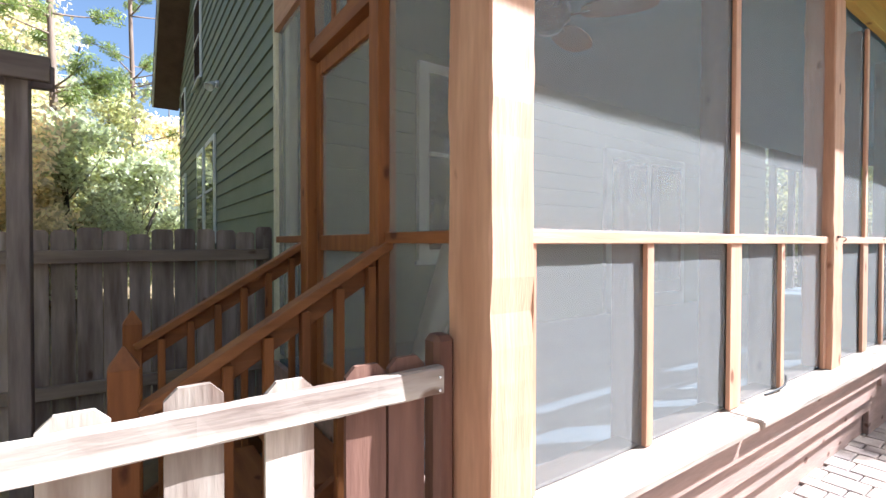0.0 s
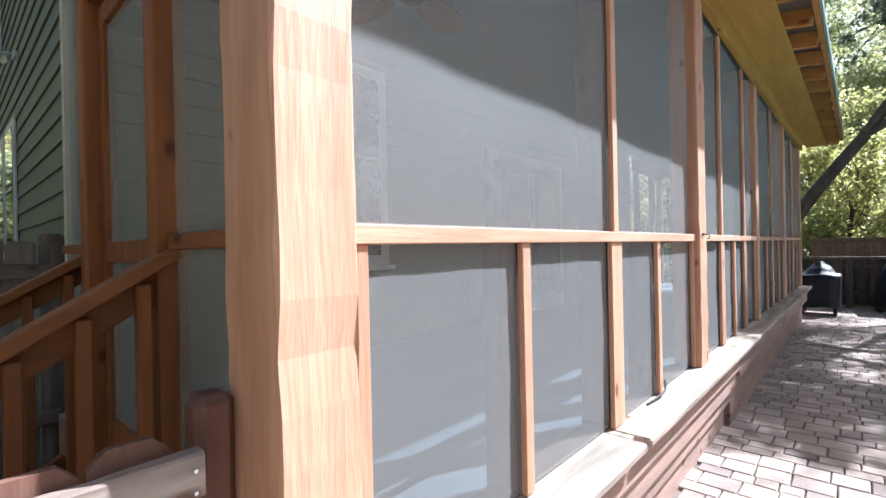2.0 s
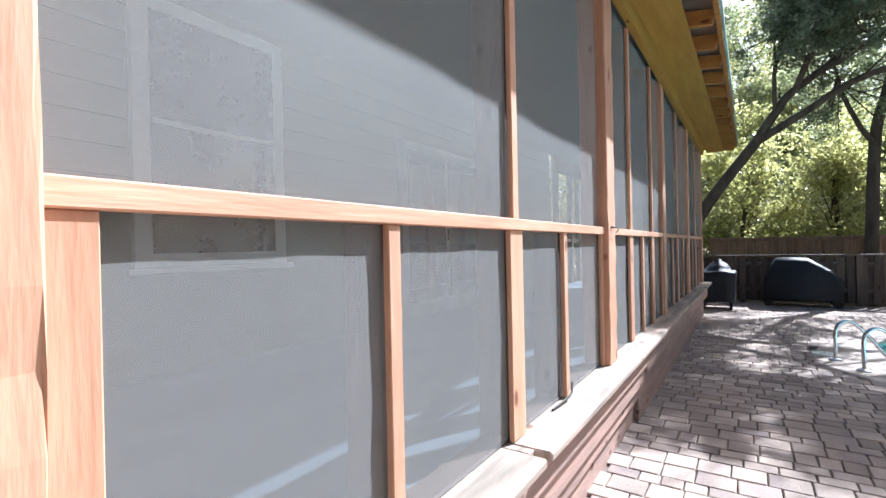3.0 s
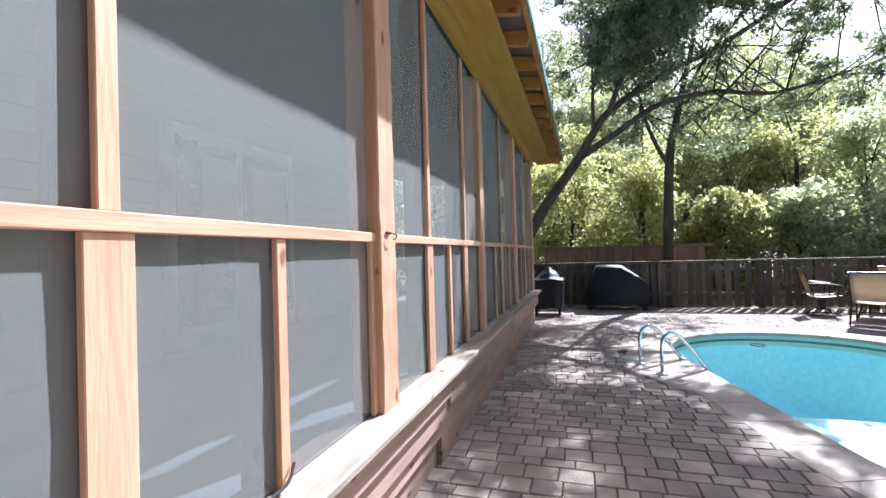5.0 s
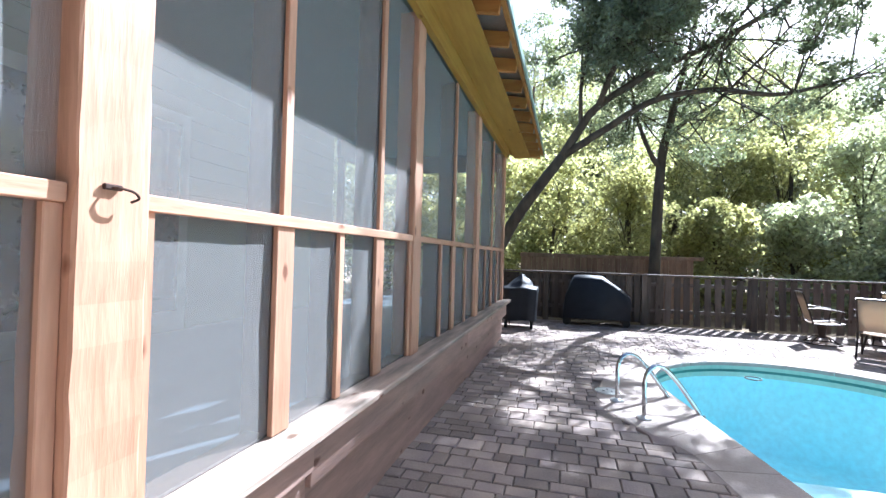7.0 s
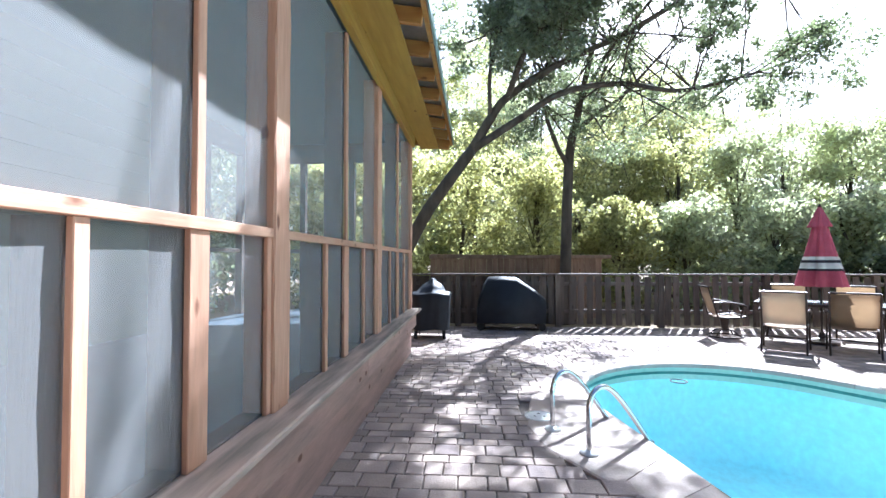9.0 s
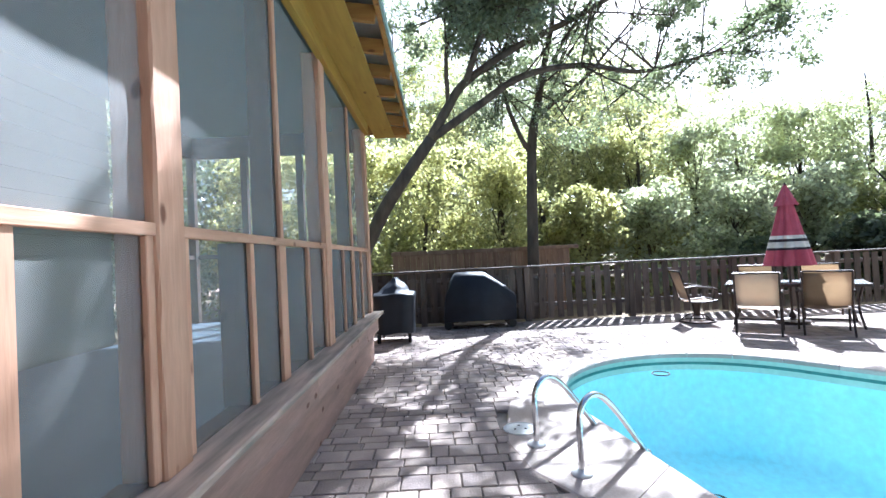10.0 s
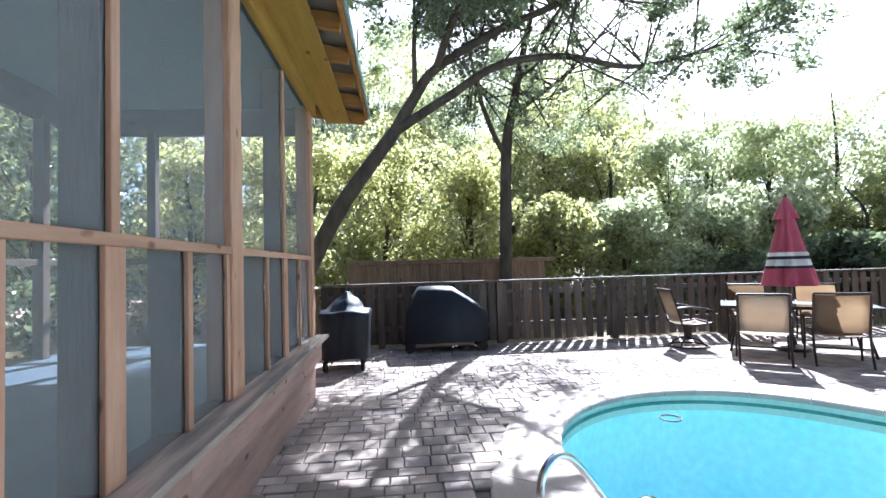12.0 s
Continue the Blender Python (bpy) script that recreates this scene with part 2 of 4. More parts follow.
def pool_water():
    m = bpy.data.materials.new("pool_water")
    m.use_nodes = True
    nt = m.node_tree
    out = nt.nodes["Material Output"]
    nt.nodes.remove(nt.nodes["Principled BSDF"])
    gl, tr, mix = nt.nodes.new("ShaderNodeBsdfGlossy"), nt.nodes.new("ShaderNodeBsdfTransparent"), nt.nodes.new("ShaderNodeMixShader")
    gl.inputs["Roughness"].default_value = 0.02
    tr.inputs[0].default_value = (0.78, 0.99, 1.0, 1)
    fr, n, bp = nt.nodes.new("ShaderNodeFresnel"), nt.nodes.new("ShaderNodeTexNoise"), nt.nodes.new("ShaderNodeBump")
    fr.inputs[0].default_value = 1.33
    n.inputs["Scale"].default_value = 5.0
    bp.inputs["Strength"].default_value, bp.inputs["Distance"].default_value = 0.12, 0.02
    tc = nt.nodes.new("ShaderNodeTexCoord")
    nt.links.new(tc.outputs["Object"], n.inputs[0])
    nt.links.new(n.outputs[0], bp.inputs["Height"])
    nt.links.new(bp.outputs[0], gl.inputs["Normal"])
    nt.links.new(bp.outputs[0], fr.inputs["Normal"])
    nt.links.new(fr.outputs[0], mix.inputs[0])
    nt.links.new(tr.outputs[0], mix.inputs[1])
    nt.links.new(gl.outputs[0], mix.inputs[2])
    nt.links.new(mix.outputs[0], out.inputs[0])
    return m


WATER = pool_water()


# ---- builders ----
def part(name, bm, mat, parent=None, label="", smooth=False):
    """One mesh object out of a bmesh, under a thing or a part."""
    me = bpy.data.meshes.new(name)
    bm.to_mesh(me)
    bm.free()
    me.materials.append(mat)
    if smooth:
        me.polygons.foreach_set("use_smooth", [True] * len(me.polygons))
    ob = new(name, me)
    if parent:
        ob.parent = parent
    if label:
        ob["label"] = label
    return ob


def thing(name, at=(0, 0, 0), rz=0.0, label="", category="", group="", kind=""):
    ob = new(name)
    ob.matrix_basis = pose(*at, 0, 0, rz)
    return tagged(ob, label, category, group, kind)


def boxes(*lohi, bevel=0.004):
    """One bmesh of boxes, each given by its lower and upper corner, edges eased."""
    bm = bmesh.new()
    for lo, hi in lohi:
        r = bmesh.ops.create_cube(bm, size=1.0)
        c, s = [(a + b) / 2 for a, b in zip(lo, hi)], [max(abs(b - a), 1e-4) for a, b in zip(lo, hi)]
        for v in r["verts"]:
            v.co = Vector([v.co[i] * s[i] + c[i] for i in range(3)])
    if bevel:
        bmesh.ops.bevel(bm, geom=bm.edges[:], offset=bevel, segments=1, affect="EDGES")
    return bm


def beam(a, b, w, h, bevel=0.004):
    """A board from a to b, w wide (level) and h high."""
    a, b = Vector(a), Vector(b)
    d = b - a
    bm = boxes(((-w / 2, 0, -h / 2), (w / 2, d.length, h / 2)), bevel=bevel)
    y = d.normalized()
    x = y.cross(Vector((0, 0, 1)))
    x = x.normalized() if x.length > 1e-4 else Vector((1, 0, 0))
    z = x.cross(y)
    m = Matrix((x, y, z)).transposed().to_4x4()
    m.translation = a
    bmesh.ops.transform(bm, matrix=m, verts=bm.verts)
    return bm


def tube(points, radii, sides=8, caps=True):
    """A round tube through points."""
    bm = bmesh.new()
    pts = [Vector(p) for p in points]
    if not hasattr(radii, "__len__"):
        radii = [radii] * len(pts)
    rings = []
    side = None
    for i, p in enumerate(pts):
        d = (pts[min(i + 1, len(pts) - 1)] - pts[max(i - 1, 0)]).normalized()
        if side is None:
            side = d.orthogonal().normalized()
        side = (side - d * side.dot(d)).normalized()
        up = d.cross(side)
        rings.append([bm.verts.new(p + (side * math.cos(k * math.tau / sides) + up * math.sin(k * math.tau / sides)) * radii[i]) for k in range(sides)])
    for r, q in zip(rings, rings[1:]):
        for k in range(sides):
            bm.faces.new((r[k], r[(k + 1) % sides], q[(k + 1) % sides], q[k]))
    if caps:
        bm.faces.new(rings[0][::-1])
        bm.faces.new(rings[-1])
    return bm


def smooth_path(points, steps=6):
    """Catmull-Rom through a few points."""
    p = [Vector(q) for q in points]
    p = [2 * p[0] - p[1]] + p + [2 * p[-1] - p[-2]]
    out = []
    for i in range(1, len(p) - 2):
        for k in range(steps):
            t = k / steps
            out.append(0.5 * (2 * p[i] + (p[i + 1] - p[i - 1]) * t + (2 * p[i - 1] - 5 * p[i] + 4 * p[i + 1] - p[i + 2]) * t * t + (3 * p[i] - p[i - 1] - 3 * p[i + 1] + p[i + 2]) * t ** 3))
    out.append(p[-2])
    return out


def join(*bms):
    out = bmesh.new()
    for b in bms:
        me = bpy.data.meshes.new("tmp")
        b.to_mesh(me)
        b.free()
        out.from_mesh(me)
        bpy.data.meshes.remove(me)
    return out


def lathe(profile, sides=24):
    bm = bmesh.new()
    rings = [[bm.verts.new((r * math.cos(k * math.tau / sides), r * math.sin(k * math.tau / sides), z)) for k in range(sides)] for r, z in profile]
    for a, b in zip(rings, rings[1:]):
        for k in range(sides):
            bm.faces.new((a[k], a[(k + 1) % sides], b[(k + 1) % sides], b[k]))
    bm.faces.new(rings[0][::-1])
    bm.faces.new(rings[-1])
    return bm


def prism(outline, z0, z1):
    bm = bmesh.new()
    lo = [bm.verts.new((x, y, z0)) for x, y in outline]
    hi = [bm.verts.new((x, y, z1)) for x, y in outline]
    n = len(lo)
    bm.faces.new(lo[::-1])
    bm.faces.new(hi)
    for i in range(n):
        bm.faces.new((lo[i], lo[(i + 1) % n], hi[(i + 1) % n], hi[i]))
    return bm


def leaf_cloud(name, centres, spread, count, size, mat, parent, seed=0, long=1.8):
    """Thousands of small bent leaves scattered in clumps round the given centres."""
    g = np.random.default_rng(seed)
    c = np.asarray(centres, dtype=float)
    pick = g.integers(0, len(c), count)
    v = g.normal(size=(count, 3))
    v /= np.linalg.norm(v, axis=1)[:, None]
    at = c[pick, :3] + v * (g.random(count) ** 0.5)[:, None] * (c[pick, 3] if c.shape[1] > 3 else spread)[:, None] * np.array([1, 1, 0.75])
    u = g.normal(size=(count, 3))
    u /= np.linalg.norm(u, axis=1)[:, None]
    w = np.cross(u, g.normal(size=(count, 3)))
    w /= np.linalg.norm(w, axis=1)[:, None]
    s = size * (0.6 + 0.8 * g.random(count))[:, None]
    quad = np.stack([at - u * s * long / 2, at + w * s / 2, at + u * s * long / 2, at - w * s / 2], axis=1).reshape(-1, 3)
    me = bpy.data.meshes.new(name)
    me.vertices.add(count * 4)
    me.vertices.foreach_set("co", quad.ravel())
    me.loops.add(count * 4)
    me.loops.foreach_set("vertex_index", np.arange(count * 4))
    me.polygons.add(count)
    me.polygons.foreach_set("loop_start", np.arange(count) * 4)
    me.update(calc_edges=True)
    me.materials.append(mat)
    ob = new(name, me)
    ob.parent = parent
    return ob


# ---- pool outline ----
POOL_A, POOL_B = (9.27, -2.85, 1.70), (6.3, -4.1, 2.4)
PATIO = (-2.0, 14.45, -9.6, 1.45)


def pool_line(grow, bump=0.0, n=120):
    """The pool's rim, grown outward; it swells where the ladder stands."""
    (ax, ay, ar), (bx, by, br) = POOL_A, POOL_B
    ar, br = ar + grow, br + grow
    pts = []
    for k in range(n):
        a = k * math.tau / n
        d = (math.cos(a), math.sin(a))
        c, r = ((ax, ay), ar) if ax * d[0] + ay * d[1] + ar > bx * d[0] + by * d[1] + br else ((bx, by), br)
        pts.append(Vector((c[0] + d[0] * r, c[1] + d[1] * r, 0)))
    out = []
    for i in range(n):
        p, q = pts[i], pts[(i + 1) % n]
        m = max(1, int((q - p).length / 0.12))
        for j in range(m):
            v = p.lerp(q, j / m)
            v.y += bump * math.exp(-((v.x - 8.25) / 1.0) ** 6) * (1 if v.y > -2.6 else 0)
            out.append((v.x, v.y))
    return out


def inside(x, y, loop):
    hit = False
    for i in range(len(loop)):
        (x1, y1), (x2, y2) = loop[i - 1], loop[i]
        if (y1 > y) != (y2 > y) and x < (x2 - x1) * (y - y1) / (y2 - y1) + x1:
            hit = not hit
    return hit


def ring_face(bm, rect, inner, z):
    """A flat sheet with a hole."""
    x0, x1, y0, y1 = rect
    edges = []
    for loop in ([(x0, y0), (x1, y0), (x1, y1), (x0, y1)], inner):
        vs = [bm.verts.new((x, y, z)) for x, y in loop]
        edges += [bm.edges.new((vs[i], vs[(i + 1) % len(vs)])) for i in range(len(vs))]
    bmesh.ops.triangle_fill(bm, edges=edges, use_beauty=True)
    for f in bm.faces:
        f.normal_update()
        if f.normal.z < 0:
            f.normal_flip()


# ---- ground and patio bed ----
bm = bmesh.new()
ring_face(bm, (-1500, 1500, -1500, 1500), pool_line(0.1), -0.1)
tagged(part("ground", bm, SOIL), "brown soil ground littered with dry leaves", "ground", kind="structure")
tagged(part("road", boxes(((14, 12, -0.09), (60, 19, -0.08)), bevel=0), DRIVE), "pale sandy driveway beyond the porch", "driveway", kind="structure")
bm = bmesh.new()
ring_face(bm, PATIO, pool_line(0.05), -0.022)
pavement = tagged(part("pavement", bm, SAND), "patio of tumbled pinkish grey pavers around the pool", "patio", kind="structure")

# ---- pool ----
pool = thing("pool", (0, 0, 0), label="free-form swimming pool with turquoise plaster and pale stone coping", category="pool", kind="structure")
rim = pool_line(0.0)
bm = bmesh.new()
cx, cy = sum(p[0] for p in rim) / len(rim), sum(p[1] for p in rim) / len(rim)
rings = [[bm.verts.new((cx + (x - cx) * s, cy + (y - cy) * s, z)) for x, y in rim] for s, z in ((1, -0.03), (1, -1.0), (0.93, -1.25), (0.6, -1.45))]
for a, b in zip(rings, rings[1:]):
    for i in range(len(a)):
        j = (i + 1) % len(a)
        bm.faces.new((a[i], b[i], b[j], a[j]))
bm.faces.new(rings[-1])
part("pool_shell", bm, PLASTER, pool, smooth=True)
bm = bmesh.new()
lo, hi = [[bm.verts.new((cx + (x - cx) * 0.9985, cy + (y - cy) * 0.9985, z)) for x, y in rim] for z in (-0.22, -0.035)]
for i in range(len(lo)):
    j = (i + 1) % len(lo)
    bm.faces.new((hi[i], lo[i], lo[j], hi[j]))
part("waterline_tile", bm, TILE, pool, "pale sage waterline tile band")
bm = bmesh.new()
lo, hi = [[bm.verts.new((cx + (x - cx) * 0.996, cy + (y - cy) * 0.996, z)) for x, y in rim] for z in (-0.15, -0.112)]
for i in range(len(lo)):
    j = (i + 1) % len(lo)
    bm.faces.new((hi[i], lo[i], lo[j], hi[j]))
part("scum_line", bm, ALGAE, pool, "dark green tide mark at the water")
shelf = [(x + (0.02 if x < cx else 0), y) for x, y in pool_line(-0.01) if x < 7.9]
bm = prism(shelf, -1.3, -0.42)
part("tanning_shelf", bm, PLASTER, pool)
bm = prism(pool_line(0.0), -0.14, -0.12)
bmesh.ops.delete(bm, geom=[f for f in bm.faces if f.normal.z < 0.5], context="FACES")
part("water_surface", bm, WATER, pool)
ringpts = [(0.1 * math.cos(k * math.tau / 24), 0.1 * math.sin(k * math.tau / 24), 0) for k in range(25)]
floater = thing("floating_ring", (10.45, -2.62, -0.122), label="thin grey ring floating flat on the pool water", category="pool ring")
part("ring", tube(ringpts, 0.008, 6), RUBBER, floater)
part("drain_cover", lathe([(0.13, -1.40), (0.13, -1.385), (0.1, -1.38), (0.1, -1.4)]), DARK_METAL, pool).location = (9.9, -2.9, 0.0)

# ---- screened porch ----
WX0, WX1, WY, NY = 0.85, 11.52, 1.071, 3.6
RAIL_Z, SILL_Z, FLOOR_Z, HEAD_Z = 1.6, 0.70, 0.66, 3.27
porch = thing("screened_porch", label="long screened timber porch with orange stained posts and raised floor", category="porch", kind="structure")


def post(name, x0, x1, y0, y1, z0, z1, mat=TIMBER, parent=None, label=""):
    return part(name, boxes(((x0, y0, z0), (x1, y1, z1)), bevel=0.008 if min(x1 - x0, y1 - y0) > 0.1 else 0.003), mat, parent or porch, label)


def rough_post(name, x0, x1, y0, y1, z0, z1):
    """A sawn post with slightly wavering arrises."""
    bm = bmesh.new()
    g = np.random.default_rng(int(x0 * 100))
    n, rows = 26, []
    for k in range(n + 1):
        z = z0 + (z1 - z0) * k / n
        w = lambda: g.normal() * 0.0022
        e = 0.007
        rows.append([bm.verts.new((x + w(), y + w(), z)) for x, y in ((x0 + e, y0), (x1 - e, y0), (x1, y0 + e), (x1, y1 - e), (x1 - e, y1), (x0 + e, y1), (x0, y1 - e), (x0, y0 + e))])
    for a, b in zip(rows, rows[1:]):
        for i in range(8):
            bm.faces.new((a[i], a[(i + 1) % 8], b[(i + 1) % 8], b[i]))
    bm.faces.new(rows[0][::-1])
    bm.faces.new(rows[-1])
    return part(name, bm, TIMBER, porch)


BIG = [(0.836, 1.02, 0.975), (3.94, 4.14, 1.012), (6.44, 6.62, 1.03), (8.90, 9.09, 1.03), (11.35, 11.52, 1.03)]
THIN = [2.58, 4.83, 5.84, 7.79, 10.25]
SMALL = [1.79, 3.19, 5.33, 7.30, 8.38, 9.70, 10.83]
for x0, x1, y0 in BIG:
    rough_post("porch_post", x0, x1, y0, 1.19, 0.60 if x0 < 1 else 0.697, 3.4)
for x in THIN:
    post("stud", x - 0.03, x + 0.03, 1.085, 1.225, FLOOR_Z, HEAD_Z, SHADED_TIMBER)
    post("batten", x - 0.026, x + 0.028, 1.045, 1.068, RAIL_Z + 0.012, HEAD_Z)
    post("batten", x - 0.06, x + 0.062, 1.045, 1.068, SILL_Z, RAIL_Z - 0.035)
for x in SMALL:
    post("stud", x - 0.02, x + 0.02, 1.085, 1.225, FLOOR_Z, RAIL_Z - 0.03, SHADED_TIMBER)
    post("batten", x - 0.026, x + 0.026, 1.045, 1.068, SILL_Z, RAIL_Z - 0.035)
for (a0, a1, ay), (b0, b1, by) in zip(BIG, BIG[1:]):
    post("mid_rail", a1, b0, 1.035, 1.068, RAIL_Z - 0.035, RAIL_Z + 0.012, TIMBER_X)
    post("rail_backing", a1, b0, 1.085, 1.2, RAIL_Z - 0.02, RAIL_Z + 0.02, SHADED_TIMBER_X)
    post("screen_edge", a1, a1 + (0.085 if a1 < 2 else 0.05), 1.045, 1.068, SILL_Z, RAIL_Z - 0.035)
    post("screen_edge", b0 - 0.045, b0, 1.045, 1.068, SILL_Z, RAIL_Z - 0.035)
    post("sill_backing", a1, b0, 1.085, 1.2, FLOOR_Z, FLOOR_Z + 0.04, SHADED_TIMBER_X)
    for z0, z1 in ((SILL_Z, RAIL_Z - 0.035), (RAIL_Z + 0.012, HEAD_Z)):
        bm = bmesh.new()
        n = 12
        vs = [[bm.verts.new((a1 + (b0 - a1) * i / n, WY + 0.003 + 0.003 * math.sin(i * 2.1 + a1 + k * 1.7), z0 + (z1 - z0) * k / 4)) for k in range(5)] for i in range(n + 1)]
        for i in range(n):
            for k in range(4):
                bm.faces.new((vs[i][k], vs[i + 1][k], vs[i + 1][k + 1], vs[i][k + 1]))
        part("insect_screen", bm, SCREEN, porch, smooth=True)
# a screen corner that has come loose, and the worn gap in the ledge
part("loose_spline", tube(smooth_path([(2.95, 1.045, 0.702), (3.05, 1.03, 0.712), (3.16, 1.02, 0.73), (3.22, 1.035, 0.77)]), 0.006), RUBBER, porch, "black rubber screen spline hanging loose")
for x0, x1 in ((WX0 - 0.02, 2.47), (2.52, WX1 + 0.05)):
    post("sill_ledge", x0, x1, 0.885, 1.085, 0.655, 0.695, LEDGE_TOP)
post("sill_ledge", 2.472, 2.518, 0.96, 1.085, 0.655, 0.693, LEDGE_TOP)
SEAM = 4.95
post("rim_board", WX0, SEAM, 0.95, 0.985, 0.50, 0.653, LEDGE)
post("rim_board", WX0, SEAM, 0.99, 1.03, 0.34, 0.56, LEDGE)
post("rim_board", WX0, SEAM, 1.035, 1.075, 0.20, 0.40, LEDGE)
post("skirt_board", WX0, SEAM, 1.08, 1.12, -0.03, 0.26, LEDGE)
post("rim_board", SEAM + 0.003, 8.2, 0.965, 1.0, 0.42, 0.653, LEDGE)
post("rim_board", 8.203, WX1, 0.965, 1.0, 0.42, 0.653, LEDGE)
post("skirt_board", SEAM + 0.003, WX1, 1.04, 1.08, -0.03, 0.45, LEDGE)
post("rim_board", 0.88, 0.92, 1.2, 3.6, 0.3, 0.653, LEDGE)
post("header_beam", WX0, WX1, 0.985, 1.045, 3.27, 3.52, YELLOW)
post("header_beam", 0.9, 0.96, 1.2, 3.6, 3.18, 3.5, TIMBER_Y)
part("porch_floor", boxes(((0.93, 1.13, 0.55), (11.45, 3.58, FLOOR_Z)), bevel=0), FLOOR, porch)
EAVE_Y, EAVE_Z, SLOPE = 0.43, 3.57, 0.16


def roof_z(y):
    return EAVE_Z + (y - EAVE_Y) * SLOPE


n = 20
for k in range(n):
    x = 0.72 + k * (12.28 - 0.72) / (n - 1)
    part("rafter", beam((x, 0.47, roof_z(0.47) - 0.075), (x, 3.58, roof_z(3.58) - 0.075), 0.055, 0.14), RAFTER, porch)
part("roof_sheet", beam((6.5, EAVE_Y, EAVE_Z + 0.015), (6.5, 3.6, roof_z(3.6) + 0.015), 11.9, 0.012, bevel=0), GALV, porch)
part("roof_trim", boxes(((0.55, 0.40, 3.525), (12.45, 0.42, 3.615)), bevel=0.002), ROOF_TRIM, porch)
part("sub_fascia", boxes(((0.6, 0.424, 3.50), (12.42, 0.465, 3.563)), bevel=0.002), RAFTER, porch)
part("barge_board", beam((12.36, 0.47, roof_z(0.47) - 0.08), (12.36, 3.58, roof_z(3.58) - 0.08), 0.05, 0.15), RAFTER, porch)
part("soffit_board", boxes(((0.6, 0.665, 3.435), (12.33, 0.983, 3.455)), bevel=0), YELLOW, porch)
part("ceiling", boxes(((0.97, 1.05, 3.33), (11.45, 3.58, 3.36)), bevel=0), CEIL, porch)

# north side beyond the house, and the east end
post("header_beam", 9.9, 11.45, 3.52, 3.6, 3.02, 3.33, SHADED_TIMBER_X)
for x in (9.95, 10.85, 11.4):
    post("porch_post", x, x + 0.09, 3.5, 3.6, FLOOR_Z, 3.05, SHADED_TIMBER)
post("mid_rail", 9.95, 11.4, 3.52, 3.56, 1.57, 1.63, SHADED_TIMBER_X)
post("header_beam", 11.45, 11.5, 1.2, 3.6, 3.02, 3.33, SHADED_TIMBER_Y)
post("mid_rail", 11.45, 11.5, 1.2, 3.5, 1.57, 1.63, SHADED_TIMBER_Y)
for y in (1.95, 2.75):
    post("porch_post", 11.43, 11.52, y, y + 0.09, FLOOR_Z, 3.05, SHADED_TIMBER)

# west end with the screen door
post("porch_post", 0.88, 0.97, 1.79, 1.885, 0.3, 3.2, SHADE_ORANGE)
post("porch_post", 0.88, 1.0, 2.78, 2.90, 0.3, 3.2, SHADE_ORANGE)
post("mid_rail", 0.91, 0.95, 1.2, 1.788, 1.565, 1.612, SHADE_ORANGE_Y)
post("mid_rail", 0.91, 0.95, 2.902, 3.6, 1.565, 1.612, SHADE_ORANGE_Y)
post("door_header", 0.9, 0.98, 1.887, 2.778, 2.70, 2.80, SHADE_ORANGE_Y)
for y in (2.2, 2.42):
    post("transom_bar", 0.92, 0.96, y, y + 0.04, 2.80, 3.18, SHADE_ORANGE)
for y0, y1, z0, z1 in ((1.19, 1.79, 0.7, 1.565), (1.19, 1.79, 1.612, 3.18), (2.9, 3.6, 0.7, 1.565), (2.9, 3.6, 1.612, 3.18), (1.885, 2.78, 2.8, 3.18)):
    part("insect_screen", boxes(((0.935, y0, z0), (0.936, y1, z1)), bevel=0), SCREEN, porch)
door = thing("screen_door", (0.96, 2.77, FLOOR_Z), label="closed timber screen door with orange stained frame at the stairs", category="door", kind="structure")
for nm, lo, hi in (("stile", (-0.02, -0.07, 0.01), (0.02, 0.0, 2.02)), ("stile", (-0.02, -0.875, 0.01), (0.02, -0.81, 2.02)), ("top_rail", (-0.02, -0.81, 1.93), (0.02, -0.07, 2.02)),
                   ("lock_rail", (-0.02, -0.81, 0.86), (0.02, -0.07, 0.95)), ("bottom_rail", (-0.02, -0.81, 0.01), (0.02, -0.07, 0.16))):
    part(nm, boxes((lo, hi)), SHADE_ORANGE, door)
part("insect_screen", boxes(((-0.001, -0.81, 0.16), (0.0, -0.07, 1.93)), bevel=0), SCREEN, door)
part("door_handle", tube(smooth_path([(-0.02, -0.84, 0.95), (-0.05, -0.84, 0.97), (-0.05, -0.84, 1.06), (-0.02, -0.84, 1.07)]), 0.005), STEEL, door, "small steel pull handle")

plank = thing("leaning_board", (0, 0, 0), label="pale grey painted board leaning on the porch floor behind the screen", category="board")
part("board", beam((1.10, 1.93, 0.68), (1.10, 1.50, 1.55), 0.02, 0.19), PALE_BOARD, plank)

# ---- house ----
house = thing("house", label="two-storey house with sage green lap siding and white trim", category="house", kind="structure")
HY0, HY1 = 3.66, 13.2
EZ, RS = 5.15, 0.55
bm = bmesh.new()
prof = [(HY0, 0.0), (HY1, 0.0), (HY1, EZ), (8.0, EZ + (HY1 - 8.0) * RS), (HY0, EZ + 0.9)]
lo = [bm.verts.new((1.10, y, z)) for y, z in prof]
hi = [bm.verts.new((9.9, y, z)) for y, z in prof]
bm.faces.new(lo[::-1])
bm.faces.new(hi)
for i in range(len(lo)):
    bm.faces.new((lo[i], lo[(i + 1) % len(lo)], hi[(i + 1) % len(lo)], hi[i]))
bmesh.ops.recalc_face_normals(bm, faces=bm.faces)
part("wall", bm, SIDING, house)


